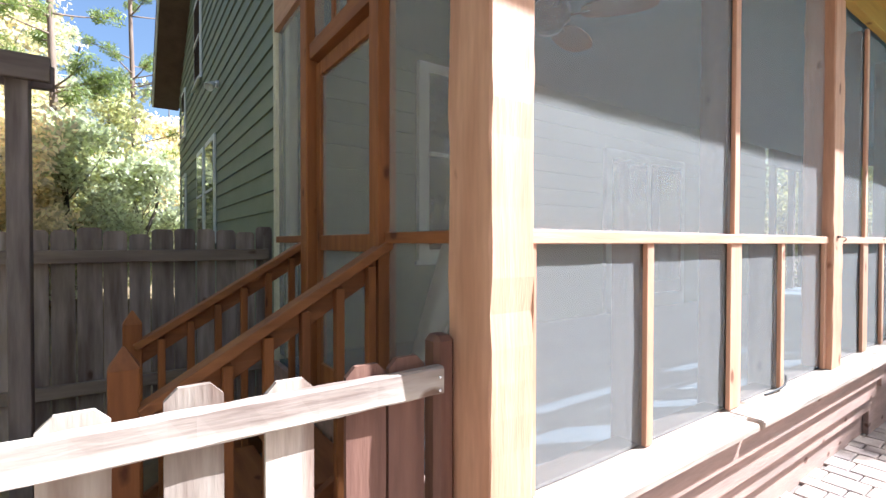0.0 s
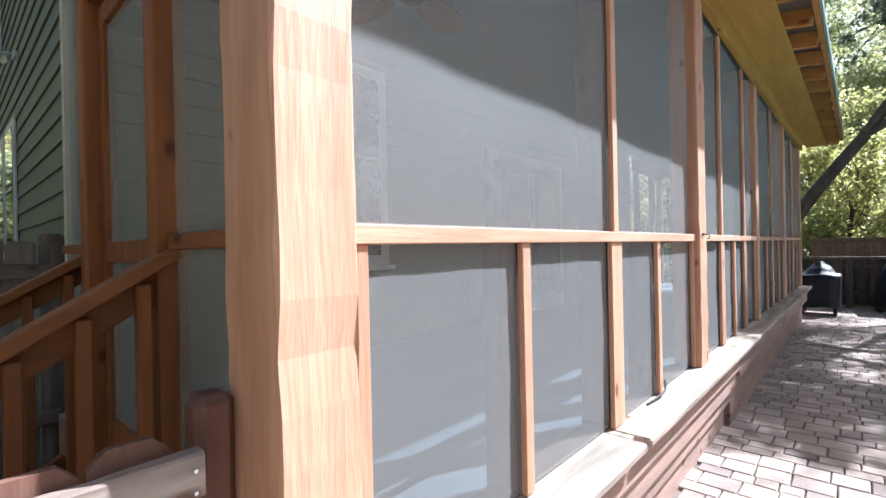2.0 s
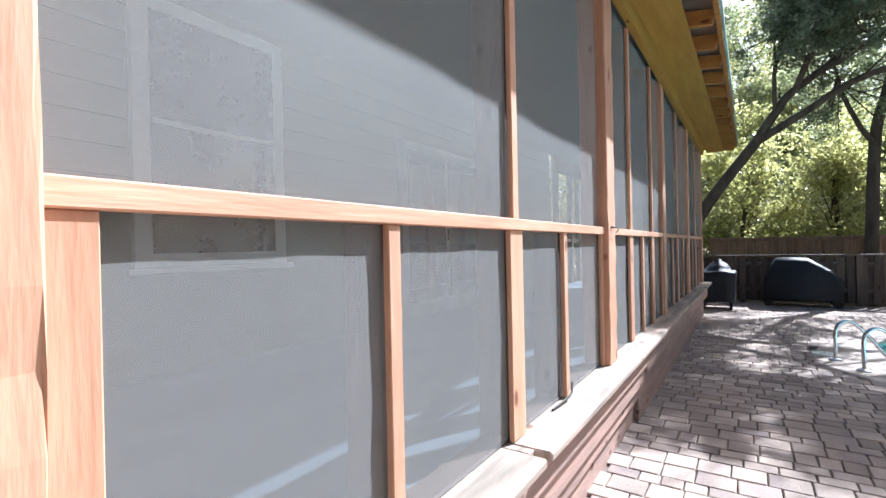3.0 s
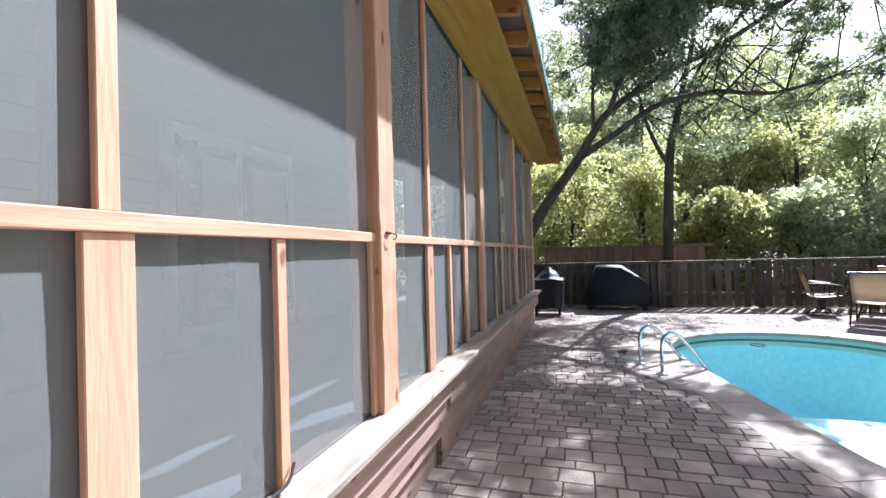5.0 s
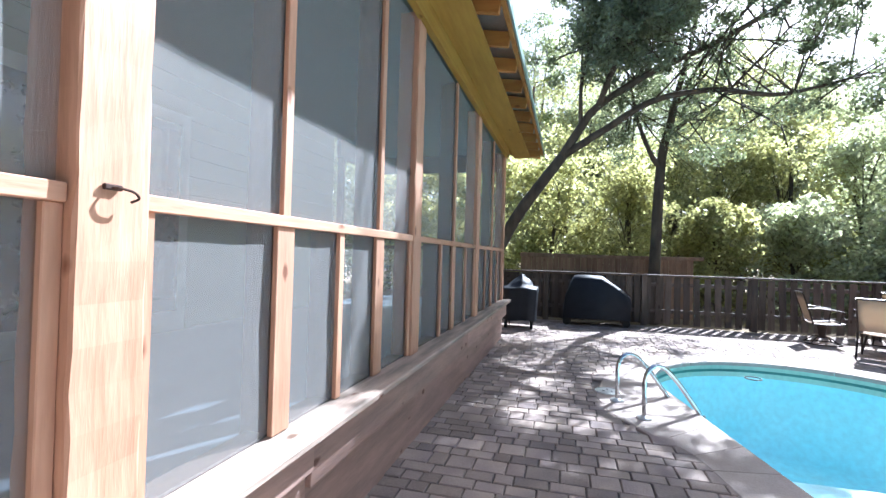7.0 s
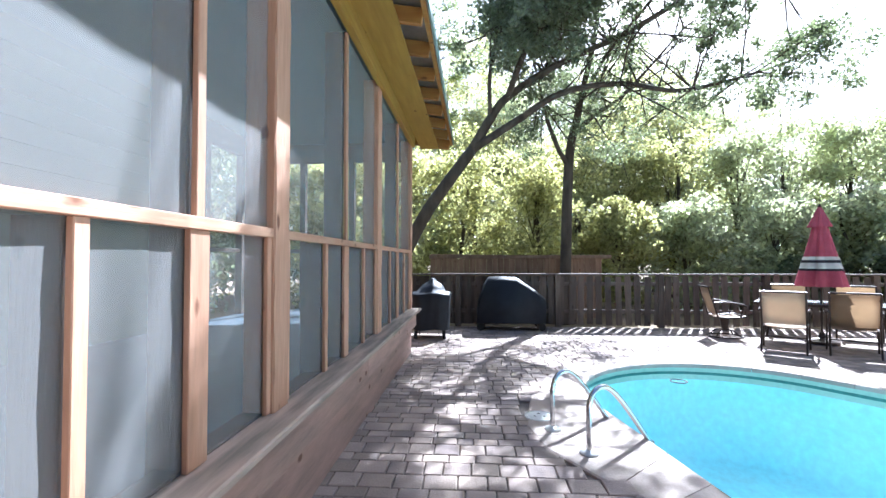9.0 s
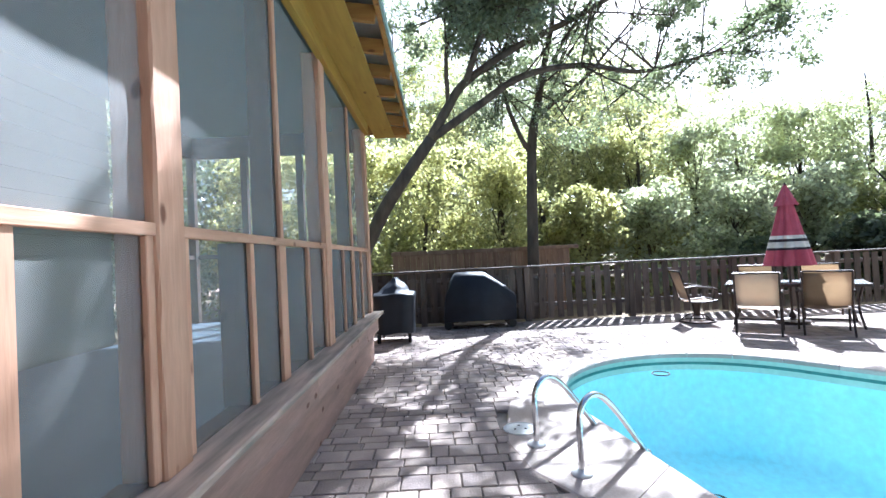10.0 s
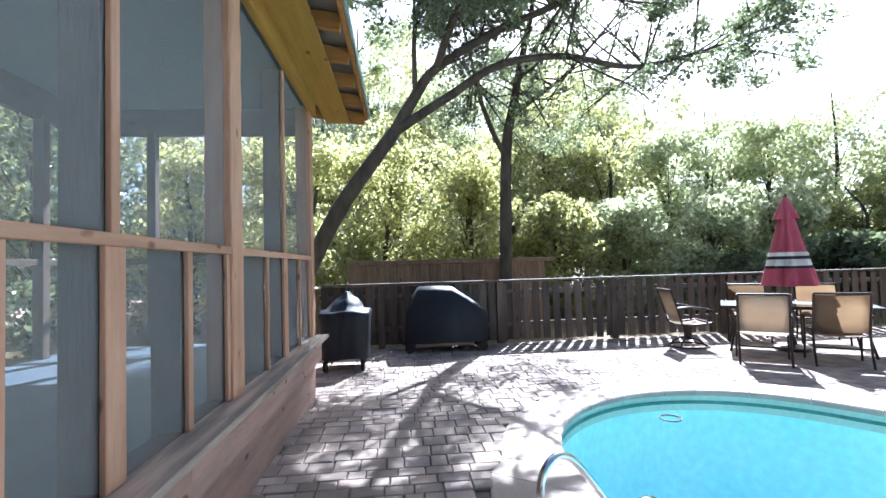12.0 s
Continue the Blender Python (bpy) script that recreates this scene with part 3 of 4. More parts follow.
def lap_board(length, reveal):
    """One board of lap siding, thick at its lower edge, running along +y."""
    bm = bmesh.new()
    a = [(0.0, 0.0), (-0.028, 0.0), (-0.008, reveal + 0.02), (0.0, reveal + 0.02)]
    l = [bm.verts.new((x, 0, z)) for x, z in a]
    h = [bm.verts.new((x, length, z)) for x, z in a]
    for i in range(4):
        bm.faces.new((l[i], l[(i + 1) % 4], h[(i + 1) % 4], h[i]))
    bm.faces.new(l[::-1])
    bm.faces.new(h)
    bmesh.ops.recalc_face_normals(bm, faces=bm.faces)
    return bm


for k in range(36):
    z = 0.15 + 0.19 * k
    far = HY1 if z < EZ else HY1 - (z - EZ) / RS
    if far > HY0 + 0.5:
        part("siding_board", lap_board(far - HY0 - 0.1, 0.19), SIDING, house).location = (1.10, HY0 + 0.1, z)
for k in range(14):
    z = FLOOR_Z + 0.02 + 0.19 * k
    ob = part("siding_board", lap_board(8.8, 0.19), SIDING, house)
    ob.matrix_basis = pose(9.9, 3.66, z, 0, 0, 90)
part("corner_board", boxes(((1.03, 3.66, 0.0), (1.099, 3.76, 6.0))), CREAM, house)
part("downspout", tube([(1.0, 3.86, 0.1), (1.0, 3.86, 5.9)], 0.04, 10), CREAM, house, "cream painted downspout")
part("rake_soffit", beam((0.82, HY1 + 0.4, EZ - 0.2), (0.82, 8.0, EZ - 0.2 + (HY1 + 0.4 - 8.0) * RS), 0.56, 0.03), BROWN, house)
part("fascia", beam((0.53, HY1 + 0.42, EZ - 0.15), (0.53, 8.0, EZ - 0.15 + (HY1 + 0.42 - 8.0) * RS), 0.03, 0.16), WHITE, house)
part("roof", beam((5.2, HY1 + 0.45, EZ - 0.1), (5.2, 8.0, EZ - 0.1 + (HY1 + 0.45 - 8.0) * RS), 9.4, 0.08), BROWN, house, "dark shingle roof")


def window(y0, y1, z0, z1, x=1.075, split=True):
    """A sash window in the west wall."""
    w = part("window", boxes(((x - 0.03, y0, z0), (x + 0.0, y1, z1))), WHITE, house)
    part("pane", boxes(((x - 0.036, y0 + 0.09, z0 + 0.09), (x - 0.032, y1 - 0.09, z1 - 0.09)), bevel=0), GLASS, w)
    part("sash_rail", boxes(((x - 0.05, y0 + 0.09, (z0 + z1) / 2 - 0.02), (x - 0.037, y1 - 0.09, (z0 + z1) / 2 + 0.02))), WHITE, w)
    part("window_sill", boxes(((x - 0.08, y0 - 0.03, z0 - 0.04), (x - 0.03, y1 + 0.03, z0 - 0.002))), WHITE, w)


window(7.55, 8.5, 1.55, 3.2)
window(8.75, 9.6, 1.55, 3.2)
window(9.0, 9.9, 4.45, 6.0)
window(11.6, 12.3, 1.55, 3.1)
window(11.6, 12.3, 3.9, 5.0)
w = part("window", boxes(((2.2, 3.585, 1.40), (3.38, 3.64, 3.26))), WHITE, house)
for z0, z1 in ((1.5, 2.38), (2.42, 3.16)):
    part("pane", boxes(((2.31, 3.578, z0), (3.27, 3.583, z1)), bevel=0), GLASS, w)
part("sash_rail", boxes(((2.31, 3.56, 2.38), (3.27, 3.584, 2.42))), WHITE, w)
part("window_sill", boxes(((2.15, 3.55, 1.36), (3.43, 3.584, 1.40))), WHITE, w)
d = part("patio_door", boxes(((5.0, 3.585, FLOOR_Z), (6.9, 3.64, 2.78))), TAUPE, house)
for x0, x1 in ((5.12, 5.9), (6.0, 6.78)):
    part("pane", boxes(((x0, 3.578, FLOOR_Z + 0.2), (x1, 3.583, 2.66)), bevel=0), GLASS, d)
part("door_handle", boxes(((5.93, 3.54, 1.6), (5.97, 3.584, 1.75))), DARK_METAL, d)
lamp = thing("flood_light", (1.07, 7.3, 3.85), label="small white outdoor flood light on the green siding", category="lamp")
part("base", lathe([(0.0, 0), (0.055, 0.0), (0.055, 0.03), (0.0, 0.03)], 16), PLASTIC, lamp).matrix_basis = pose(0, 0, 0, 0, -90, 0)
part("lamp_head", lathe([(0.03, 0), (0.07, 0.13), (0.062, 0.135), (0.0, 0.1)], 16), PLASTIC, lamp).matrix_basis = pose(-0.06, -0.02, 0.0, 0, -130, 40)

# ---- ceiling fan ----
fan = thing("ceiling_fan", (2.31, 2.1, 3.41), label="dark bronze ceiling fan with five brown leaf-shaped blades", category="fan")
part("rod", tube([(0, 0, -0.1), (0, 0, -0.24)], 0.014), DARK_METAL, fan)
part("canopy", lathe([(0.03, -0.17), (0.075, -0.12), (0.075, -0.08)]), DARK_METAL, fan, smooth=True)
part("motor", lathe([(0.03, -0.43), (0.08, -0.42), (0.10, -0.38), (0.14, -0.35), (0.14, -0.27), (0.07, -0.22), (0.03, -0.2)]), DARK_METAL, fan, smooth=True)
for k in range(5):
    bm = bmesh.new()
    m = 14
    ring = [(0.2 + 0.24 * (1 - math.cos(math.pi * i / m)), 0.125 * math.sin(math.pi * i / m) ** 0.65) for i in range(m + 1)]
    outline = ring + [(x, -y) for x, y in ring[-2:0:-1]]
    blade = prism(outline, -0.32, -0.312)
    ob = part("blade", blade, FAN_BLADE, fan)
    ob.matrix_basis = pose(0, 0, 0, 0, 0, 72 * k + 20)
    ob = part("blade_arm", boxes(((0.1, -0.015, -0.33), (0.26, 0.015, -0.321))), DARK_METAL, fan)
    ob.matrix_basis = pose(0, 0, 0, 0, 0, 72 * k + 20)

# ---- stairs ----
stairs = thing("stairs", (0, 0, 0), label="orange stained timber stairs with sloping handrails up to the porch door", category="stairs", kind="structure")
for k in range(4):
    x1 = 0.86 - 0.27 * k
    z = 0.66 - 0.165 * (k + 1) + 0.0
    part("tread", boxes(((x1 - 0.29, 1.92, z - 0.04), (x1, 2.9, z))), SHADE_ORANGE_Y, stairs)
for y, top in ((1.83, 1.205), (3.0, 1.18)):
    part("stringer", beam((0.88, y + 0.03, 0.5), (-0.12, y + 0.03, -0.1), 0.04, 0.26), SHADE_ORANGE_X, stairs)
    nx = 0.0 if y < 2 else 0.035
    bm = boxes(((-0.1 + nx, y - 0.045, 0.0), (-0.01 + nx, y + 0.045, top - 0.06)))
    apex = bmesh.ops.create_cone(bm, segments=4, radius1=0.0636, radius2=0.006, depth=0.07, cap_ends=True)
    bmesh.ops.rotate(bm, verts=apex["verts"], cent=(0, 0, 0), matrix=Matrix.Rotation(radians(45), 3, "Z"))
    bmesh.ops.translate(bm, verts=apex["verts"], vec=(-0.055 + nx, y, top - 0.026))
    part("newel_post", bm, SHADE_ORANGE, stairs)
    part("handrail", beam((0.95, y - 0.03, 1.57), (-0.01, y - 0.03, 0.99), 0.09, 0.04), SHADE_ORANGE_X, stairs)
    part("side_rail", beam((0.95, y, 1.50), (-0.01, y, 0.92), 0.035, 0.085), SHADE_ORANGE_X, stairs)
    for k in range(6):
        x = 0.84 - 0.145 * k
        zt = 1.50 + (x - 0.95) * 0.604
        part("baluster", boxes(((x - 0.019, y - 0.06, zt - 1.05), (x + 0.019, y - 0.02, zt + 0.03))), SHADE_ORANGE, stairs)

# ---- fences ----
def dog_ear(w, h, t=0.018, cut=0.03):
    """A fence board with clipped upper corners, standing on the origin, its face along x."""
    bm = bmesh.new()
    o = [(-w / 2, 0), (w / 2, 0), (w / 2, h - cut), (w / 2 - cut, h), (-w / 2 + cut, h), (-w / 2, h - cut)]
    f = [bm.verts.new((x, -t / 2, z)) for x, z in o]
    b = [bm.verts.new((x, t / 2, z)) for x, z in o]
    bm.faces.new(f)
    bm.faces.new(b[::-1])
    for i in range(6):
        bm.faces.new((f[i], b[i], b[(i + 1) % 6], f[(i + 1) % 6]))
    bmesh.ops.recalc_face_normals(bm, faces=bm.faces)
    return bm


g = np.random.default_rng(3)
fence = thing("picket_fence", (0, 0, 0), label="weathered grey picket fence with a heavy top rail", category="fence")
bm = bmesh.new()
n, rows = 60, []
for k in range(n + 1):
    x = -2.6 + 3.352 * k / n
    w = lambda s=0.0009: g.normal() * s
    rows.append([bm.verts.new((x, 1.09 + a + w(), 1.105 + c + w())) for a, c in ((0, 0.006), (0.006, 0), (0.034, 0), (0.04, 0.006), (0.04, 0.079), (0.034, 0.085), (0.006, 0.085), (0, 0.079))])
for a, b in zip(rows, rows[1:]):
    for i in range(8):
        bm.faces.new((a[i], b[i], b[(i + 1) % 8], a[(i + 1) % 8]))
bm.faces.new(rows[0])
bm.faces.new(rows[-1][::-1])
bmesh.ops.recalc_face_normals(bm, faces=bm.faces)
part("top_rail", bm, PICKET_RAIL, fence)
part("bottom_rail", boxes(((-2.6, 1.09, 0.25), (0.82, 1.13, 0.335))), PICKET_RAIL, fence)
for k in range(17):
    x = (0.646, 0.514, 0.300)[k] if k < 3 else 0.300 - 0.218 * (k - 2)
    part("picket", dog_ear(0.123, 1.22 - 0.03 + 0.008 * g.normal(), 0.018, 0.028), PICKET_WOOD if k > 1 else RED_PICKET, fence).location = (x, 1.142, 0.03)
part("fence_post", boxes(((0.757, 1.14, 0.0), (0.835, 1.225, 1.27)), bevel=0.018), RED_PICKET, fence)
for z in (1.12, 1.16):
    part("nail", lathe([(0.005, 0), (0.004, 0.002)], 8), STEEL, fence).matrix_basis = pose(0.735, 1.088, z, 90, 0, 0)
side_fence = thing("privacy_fence", (0, 0, 0), label="tall dark weathered board fence beside the house", category="fence")
for k in range(34):
    x = 0.92 - 0.147 * k
    part("fence_board", dog_ear(0.142 if k % 3 else 0.128, 1.66 + 0.012 * g.normal(), 0.018, 0.02), SILVER_WOOD, side_fence).location = (x, 4.03, 0.0)
for z in (0.5, 1.42):
    part("fence_rail", boxes(((-4.1, 3.97, z), (0.95, 4.01, z + 0.09))), GREY_WOOD_X, side_fence)
gate = thing("garden_arbor", (-0.472, 2.95, 0), label="weathered timber arbor post with notched crossbeams", category="arbor")
part("post", boxes(((-0.04, -0.05, 0), (0.045, 0.05, 2.45))), SILVER_WOOD, gate)
part("post", boxes(((-1.35, -0.05, 0), (-1.25, 0.05, 2.45))), SILVER_WOOD, gate)
part("crossbeam", beam((-1.5, -0.075, 2.40), (0.13, -0.075, 2.40), 0.04, 0.12), GREY_WOOD_X, gate)
part("crossbeam", beam((-1.5, 0.075, 2.40), (0.13, 0.075, 2.40), 0.04, 0.12), GREY_WOOD_X, gate)
for x in (-1.2, -0.85, -0.5, -0.15):
    part("rafter", beam((x, -0.4, 2.50), (x, 0.4, 2.50), 0.04, 0.09), GREY_WOOD_X, gate)

yard_fence = thing("shadowbox_fence", (0, 0, 0), label="weathered brown fence of spaced vertical boards behind the patio", category="fence")
board = dog_ear(0.13, 1.06, 0.018, 0.012)
board_ob = part("fence_board", board, GREY_WOOD, yard_fence)
board_ob.matrix_basis = pose(14.46, 1.4, 0.06, 0, 0, 90)
for k in range(1, 69):
    ob = new("fence_board", board_ob.data)
    ob.parent = yard_fence
    ob.matrix_basis = pose(14.46, 1.4 - 0.204 * k + 0.012 * g.normal(), 0.05 + 0.01 * g.normal(), 0, 1.0 * g.normal(), 90)
for k in range(18):
    ob = new("fence_board", board_ob.data)
    ob.parent = yard_fence
    ob.matrix_basis = pose(14.535, 1.30 - 0.204 * k + (0.02 if k % 4 else -0.02), 0.05, 0, 0.6 * g.normal(), 90)
for k in range(6):
    part("fence_post", boxes(((14.42, 0.40 - 2.19 * k - 0.06, 0), (14.55, 0.40 - 2.19 * k + 0.06, 1.16))), GREY_WOOD, yard_fence)
part("top_rail", boxes(((14.40, -12.6, 1.13), (14.58, 1.5, 1.165))), GREY_WOOD_Y, yard_fence)
for z in (0.3, 0.9):
    part("fence_rail", boxes(((14.475, -12.6, z), (14.515, 1.5, z + 0.08))), GREY_WOOD_Y, yard_fence)
end_fence = thing("side_fence", (0, 0, 0), label="short weathered fence between the porch and the back fence", category="fence")
for k in range(20):
    part("fence_board", dog_ear(0.11, 1.08, 0.018, 0.012), BROWN_FENCE, end_fence).location = (11.7 + 0.14 * k, 1.52, 0.03)
part("top_rail", boxes(((11.55, 1.45, 1.12), (14.4, 1.6, 1.155))), PICKET_RAIL, end_fence)
neighbour_fence = thing("neighbour_fence", (0, 0, 0), label="taller reddish brown board fence behind the patio fence", category="fence")
for k in range(30):
    part("fence_board", dog_ear(0.14, 1.62 - 0.002 * k, 0.018, 0.015), BROWN_FENCE, neighbour_fence).matrix_basis = pose(16.1, 1.1 - 0.145 * k, 0, 0, 0, 90)
part("top_rail", boxes(((16.04, -3.4, 1.5), (16.085, 1.2, 1.59))), BROWN_FENCE, neighbour_fence)

# ---- covered kettle grill ----
grill = thing("kettle_grill", (12.98, 0.86, 0), label="square grill under a glossy black vinyl cover beside the porch", category="grill")
bm = bmesh.new()
rows, sides = [], 44
for z, r, sq, ox in ((0.17, 0.34, 5.0, 0.0), (0.4, 0.345, 5.0, 0.0), (0.7, 0.35, 5.0, 0.0), (0.81, 0.365, 5.0, 0.0), (0.845, 0.345, 4.5, 0.0), (0.855, 0.27, 2.5, 0.0), (0.93, 0.225, 2.2, -0.02), (1.0, 0.16, 2.0, -0.03), (1.05, 0.075, 2.0, -0.03), (1.09, 0.05, 2.0, -0.03), (1.11, 0.02, 2.0, -0.03)):
    ring = []
    for k in range(sides):
        a = k * math.tau / sides
        c, q = math.cos(a), math.sin(a)
        m = r / (abs(c) ** sq + abs(q) ** sq) ** (1 / sq)
        m *= 1 + 0.022 * math.sin(7 * a + 4 * z) + 0.018 * math.sin(13 * a - 3 * z)
        ring.append(bm.verts.new((m * c, m * q + ox, z + 0.012 * math.sin(4 * a + z))))
    rows.append(ring)
for a, b in zip(rows, rows[1:]):
    for k in range(sides):
        bm.faces.new((a[k], a[(k + 1) % sides], b[(k + 1) % sides], b[k]))
bm.faces.new(rows[-1])
part("cover", bm, COVER, grill, smooth=True)
for dx, dy in ((-0.25, -0.25), (0.25, -0.25), (-0.25, 0.25), (0.25, 0.25)):
    part("leg", tube([(dx, dy, 0.0), (dx * 0.9, dy * 0.9, 0.4)], 0.014), DARK_METAL, grill)
part("shelf", boxes(((-0.26, -0.26, 0.2), (0.26, 0.26, 0.225))), DARK_METAL, grill)
for dy in (-0.27, 0.27):
    w = part("wheel", lathe([(0.05, -0.02), (0.075, -0.02), (0.08, 0.0), (0.075, 0.02), (0.05, 0.02)], 20), RUBBER, grill)
    w.matrix_basis = pose(-0.27, dy, 0.08, 90, 0, 0)

# ---- covered barbecue ----
bbq = thing("barbecue", (14.02, -0.72, 0), rz=90, label="long barbecue under a black vinyl cover standing by the fence", category="grill")
bm = bmesh.new()
sect = [(-0.70, 0.16), (-0.715, 0.40), (-0.71, 0.66), (-0.58, 0.78), (-0.34, 0.95), (-0.12, 1.10), (0.16, 1.115), (0.47, 1.11), (0.57, 0.92), (0.66, 0.66), (0.70, 0.40), (0.71, 0.16)]
m = 8
rows = []
for j in range(m + 1):
    y = -0.27 + 0.54 * j / m
    k = 1 - 0.10 * abs(2 * j / m - 1) ** 3
    rows.append([bm.verts.new((x * (0.97 + 0.03 * k) + 0.012 * math.sin(7 * j + 3 * i), y + 0.012 * math.sin(5 * x * 4 + z * 9), z * (k if z > 0.3 else 1))) for i, (x, z) in enumerate(sect)])
for a, b in zip(rows, rows[1:]):
    for i in range(len(sect) - 1):
        bm.faces.new((a[i], a[i + 1], b[i + 1], b[i]))
bm.faces.new(rows[0][::-1])
bm.faces.new(rows[-1])
bmesh.ops.recalc_face_normals(bm, faces=bm.faces)
bmesh.ops.bevel(bm, geom=[e for e in bm.edges if e.calc_face_angle(0) > 0.5], offset=0.02, segments=2, affect="EDGES")
part("cover", bm, COVER, bbq, smooth=True)
for dx in (-0.55, 0.55):
    for dy in (-0.2, 0.2):
        part("leg", boxes(((dx - 0.02, dy - 0.02, 0.05), (dx + 0.02, dy + 0.02, 0.3))), DARK_METAL, bbq)
        w = part("wheel", lathe([(0.03, -0.025), (0.07, -0.025), (0.08, 0.0), (0.07, 0.025), (0.03, 0.025)], 20), RUBBER, bbq)
        w.matrix_basis = pose(dx - 0.08 * (1 if dx < 0 else -1), dy, 0.08, 90, 0, 0)

# ---- pool ladder and lids ----
ladder = thing("pool_ladder", (8.255, -0.628, 0), rz=-59, label="polished stainless steel pool ladder rails set in the coping", category="ladder")
arc = [(0, 0, -0.05), (0, 0, 0.18), (0.0, 0, 0.33), (0.03, 0, 0.43), (0.12, 0, 0.485), (0.23, 0, 0.45), (0.37, 0, 0.32), (0.55, 0, 0.11), (0.66, 0, -0.03), (0.70, 0, -0.12), (0.70, 0, -0.9)]
for ox, oy in ((0.0, 0.0), (-0.09, -0.515)):
    part("rail", tube(smooth_path([(x + ox, oy, z) for x, _, z in arc], 6), 0.021, 14), STEEL, ladder, smooth=True)
    part("escutcheon", lathe([(0.07, 0.0), (0.068, 0.012), (0.04, 0.022), (0.024, 0.03)], 24), PLASTIC, ladder, "white plastic collar", smooth=True).location = (ox, oy, 0.004)
for z in (-0.35, -0.6, -0.85):
    part("tread", boxes(((0.64, -0.515, z), (0.73, 0.0, z + 0.03))), PLASTIC, ladder)
lid = thing("skimmer_lid", (8.58, -0.56, 0.004), label="round white plastic skimmer lid set in the coping", category="lid")
part("ring", lathe([(0.135, 0.0), (0.135, 0.008), (0.125, 0.011), (0.12, 0.0)], 32), PLASTIC, lid)
part("cover", lathe([(0.118, 0.0), (0.118, 0.008), (0.0, 0.009)], 32), PLASTIC, lid)
for a in (0, 120, 240):
    part("finger_hole", lathe([(0.012, 0.0), (0.012, 0.0015)], 12), RUBBER, lid).location = (0.05 * math.cos(radians(a)), 0.05 * math.sin(radians(a)), 0.0092)

# ---- rope cleat on the post ----
cleat = thing("rusty_hook", (4.03, 1.004, 1.61), label="small rusty hook screwed to the timber porch post", category="hook")
part("plate", boxes(((-0.03, -0.006, -0.005), (0.02, 0.006, 0.01)), bevel=0.003), RUST, cleat)
part("hook", tube(smooth_path([(-0.01, -0.006, 0.0), (0.0, -0.02, 0.0), (0.03, -0.028, -0.006), (0.05, -0.022, -0.02), (0.035, -0.012, -0.032)]), 0.0035), RUST, cleat)


# ---- patio furniture ----
def sling_chair(at, rz, swivel, label, group):
    """An aluminium sling chair; it faces +x."""
    c = thing("patio_chair", at, rz, label, "chair", group)
    for s in (-1, 1):
        y = s * 0.29
        part("back_frame", tube(smooth_path([(-0.20, y, 0.40), (-0.26, y, 0.62), (-0.36, y, 0.96)]), 0.015), DARK_METAL, c)
        part("seat_frame", tube(smooth_path([(-0.22, y, 0.40), (0.0, y, 0.39), (0.26, y, 0.42)]), 0.015), DARK_METAL, c)
        part("armrest", tube(smooth_path([(-0.29, y * 1.06, 0.66), (-0.1, y * 1.1, 0.68), (0.2, y * 1.1, 0.64), (0.26, y * 1.1, 0.6)]), 0.017), DARK_METAL, c)
        if swivel:
            part("arm_support", tube([(0.22, y * 1.08, 0.63), (0.18, y, 0.41)], 0.013), DARK_METAL, c)
        else:
            part("leg", tube(smooth_path([(0.24, y * 1.08, 0.62), (0.25, y * 1.06, 0.4), (0.3, y * 1.08, 0.0)]), 0.015), DARK_METAL, c)
            part("leg", tube(smooth_path([(-0.2, y, 0.42), (-0.25, y, 0.2), (-0.33, y, 0.0)]), 0.015), DARK_METAL, c)
    part("top_bar", tube([(-0.36, -0.29, 0.96), (-0.36, 0.29, 0.96)], 0.015), DARK_METAL, c)
    part("front_bar", tube([(0.26, -0.29, 0.42), (0.26, 0.29, 0.42)], 0.013), DARK_METAL, c)
    part("stretcher", tube([(-0.24, -0.29, 0.24), (-0.24, 0.29, 0.24)], 0.011), DARK_METAL, c) if not swivel else None
    for nm, pts in (("backrest", [(-0.205, 0.44), (-0.25, 0.6), (-0.30, 0.76), (-0.352, 0.94)]), ("seat", [(-0.2, 0.405), (-0.05, 0.385), (0.1, 0.385), (0.25, 0.42)])):
        bm = bmesh.new()
        cols = []
        for x, z in pts:
            cols.append([bm.verts.new((x - 0.02 * (1 - (k / 3 - 1) ** 2) if nm == "backrest" else x, -0.28 + 0.56 * k / 6, z - (0.02 * (1 - (k / 3 - 1) ** 2) if nm == "seat" else 0))) for k in range(7)])
        for a, b in zip(cols, cols[1:]):
            for k in range(6):
                bm.faces.new((a[k], a[k + 1], b[k + 1], b[k]))
        bmesh.ops.solidify(bm, geom=bm.faces[:], thickness=0.006)
        part(nm, bm, SLING, c, "tan woven sling " + nm, smooth=True)
    if swivel:
        part("hub", lathe([(0.05, 0.12), (0.06, 0.2), (0.09, 0.36)], 16), DARK_METAL, c)
        bm = tube([(0.3 * math.cos(a), 0.3 * math.sin(a), 0.02) for a in [k * math.tau / 24 for k in range(25)]], 0.014, 6)
        part("base_ring", bm, DARK_METAL, c)
        for k in range(4):
            a = radians(45 + 90 * k)
            part("base_arm", tube(smooth_path([(0, 0, 0.14), (0.15 * math.cos(a), 0.15 * math.sin(a), 0.13), (0.3 * math.cos(a), 0.3 * math.sin(a), 0.02)]), 0.012), DARK_METAL, c)
    return c


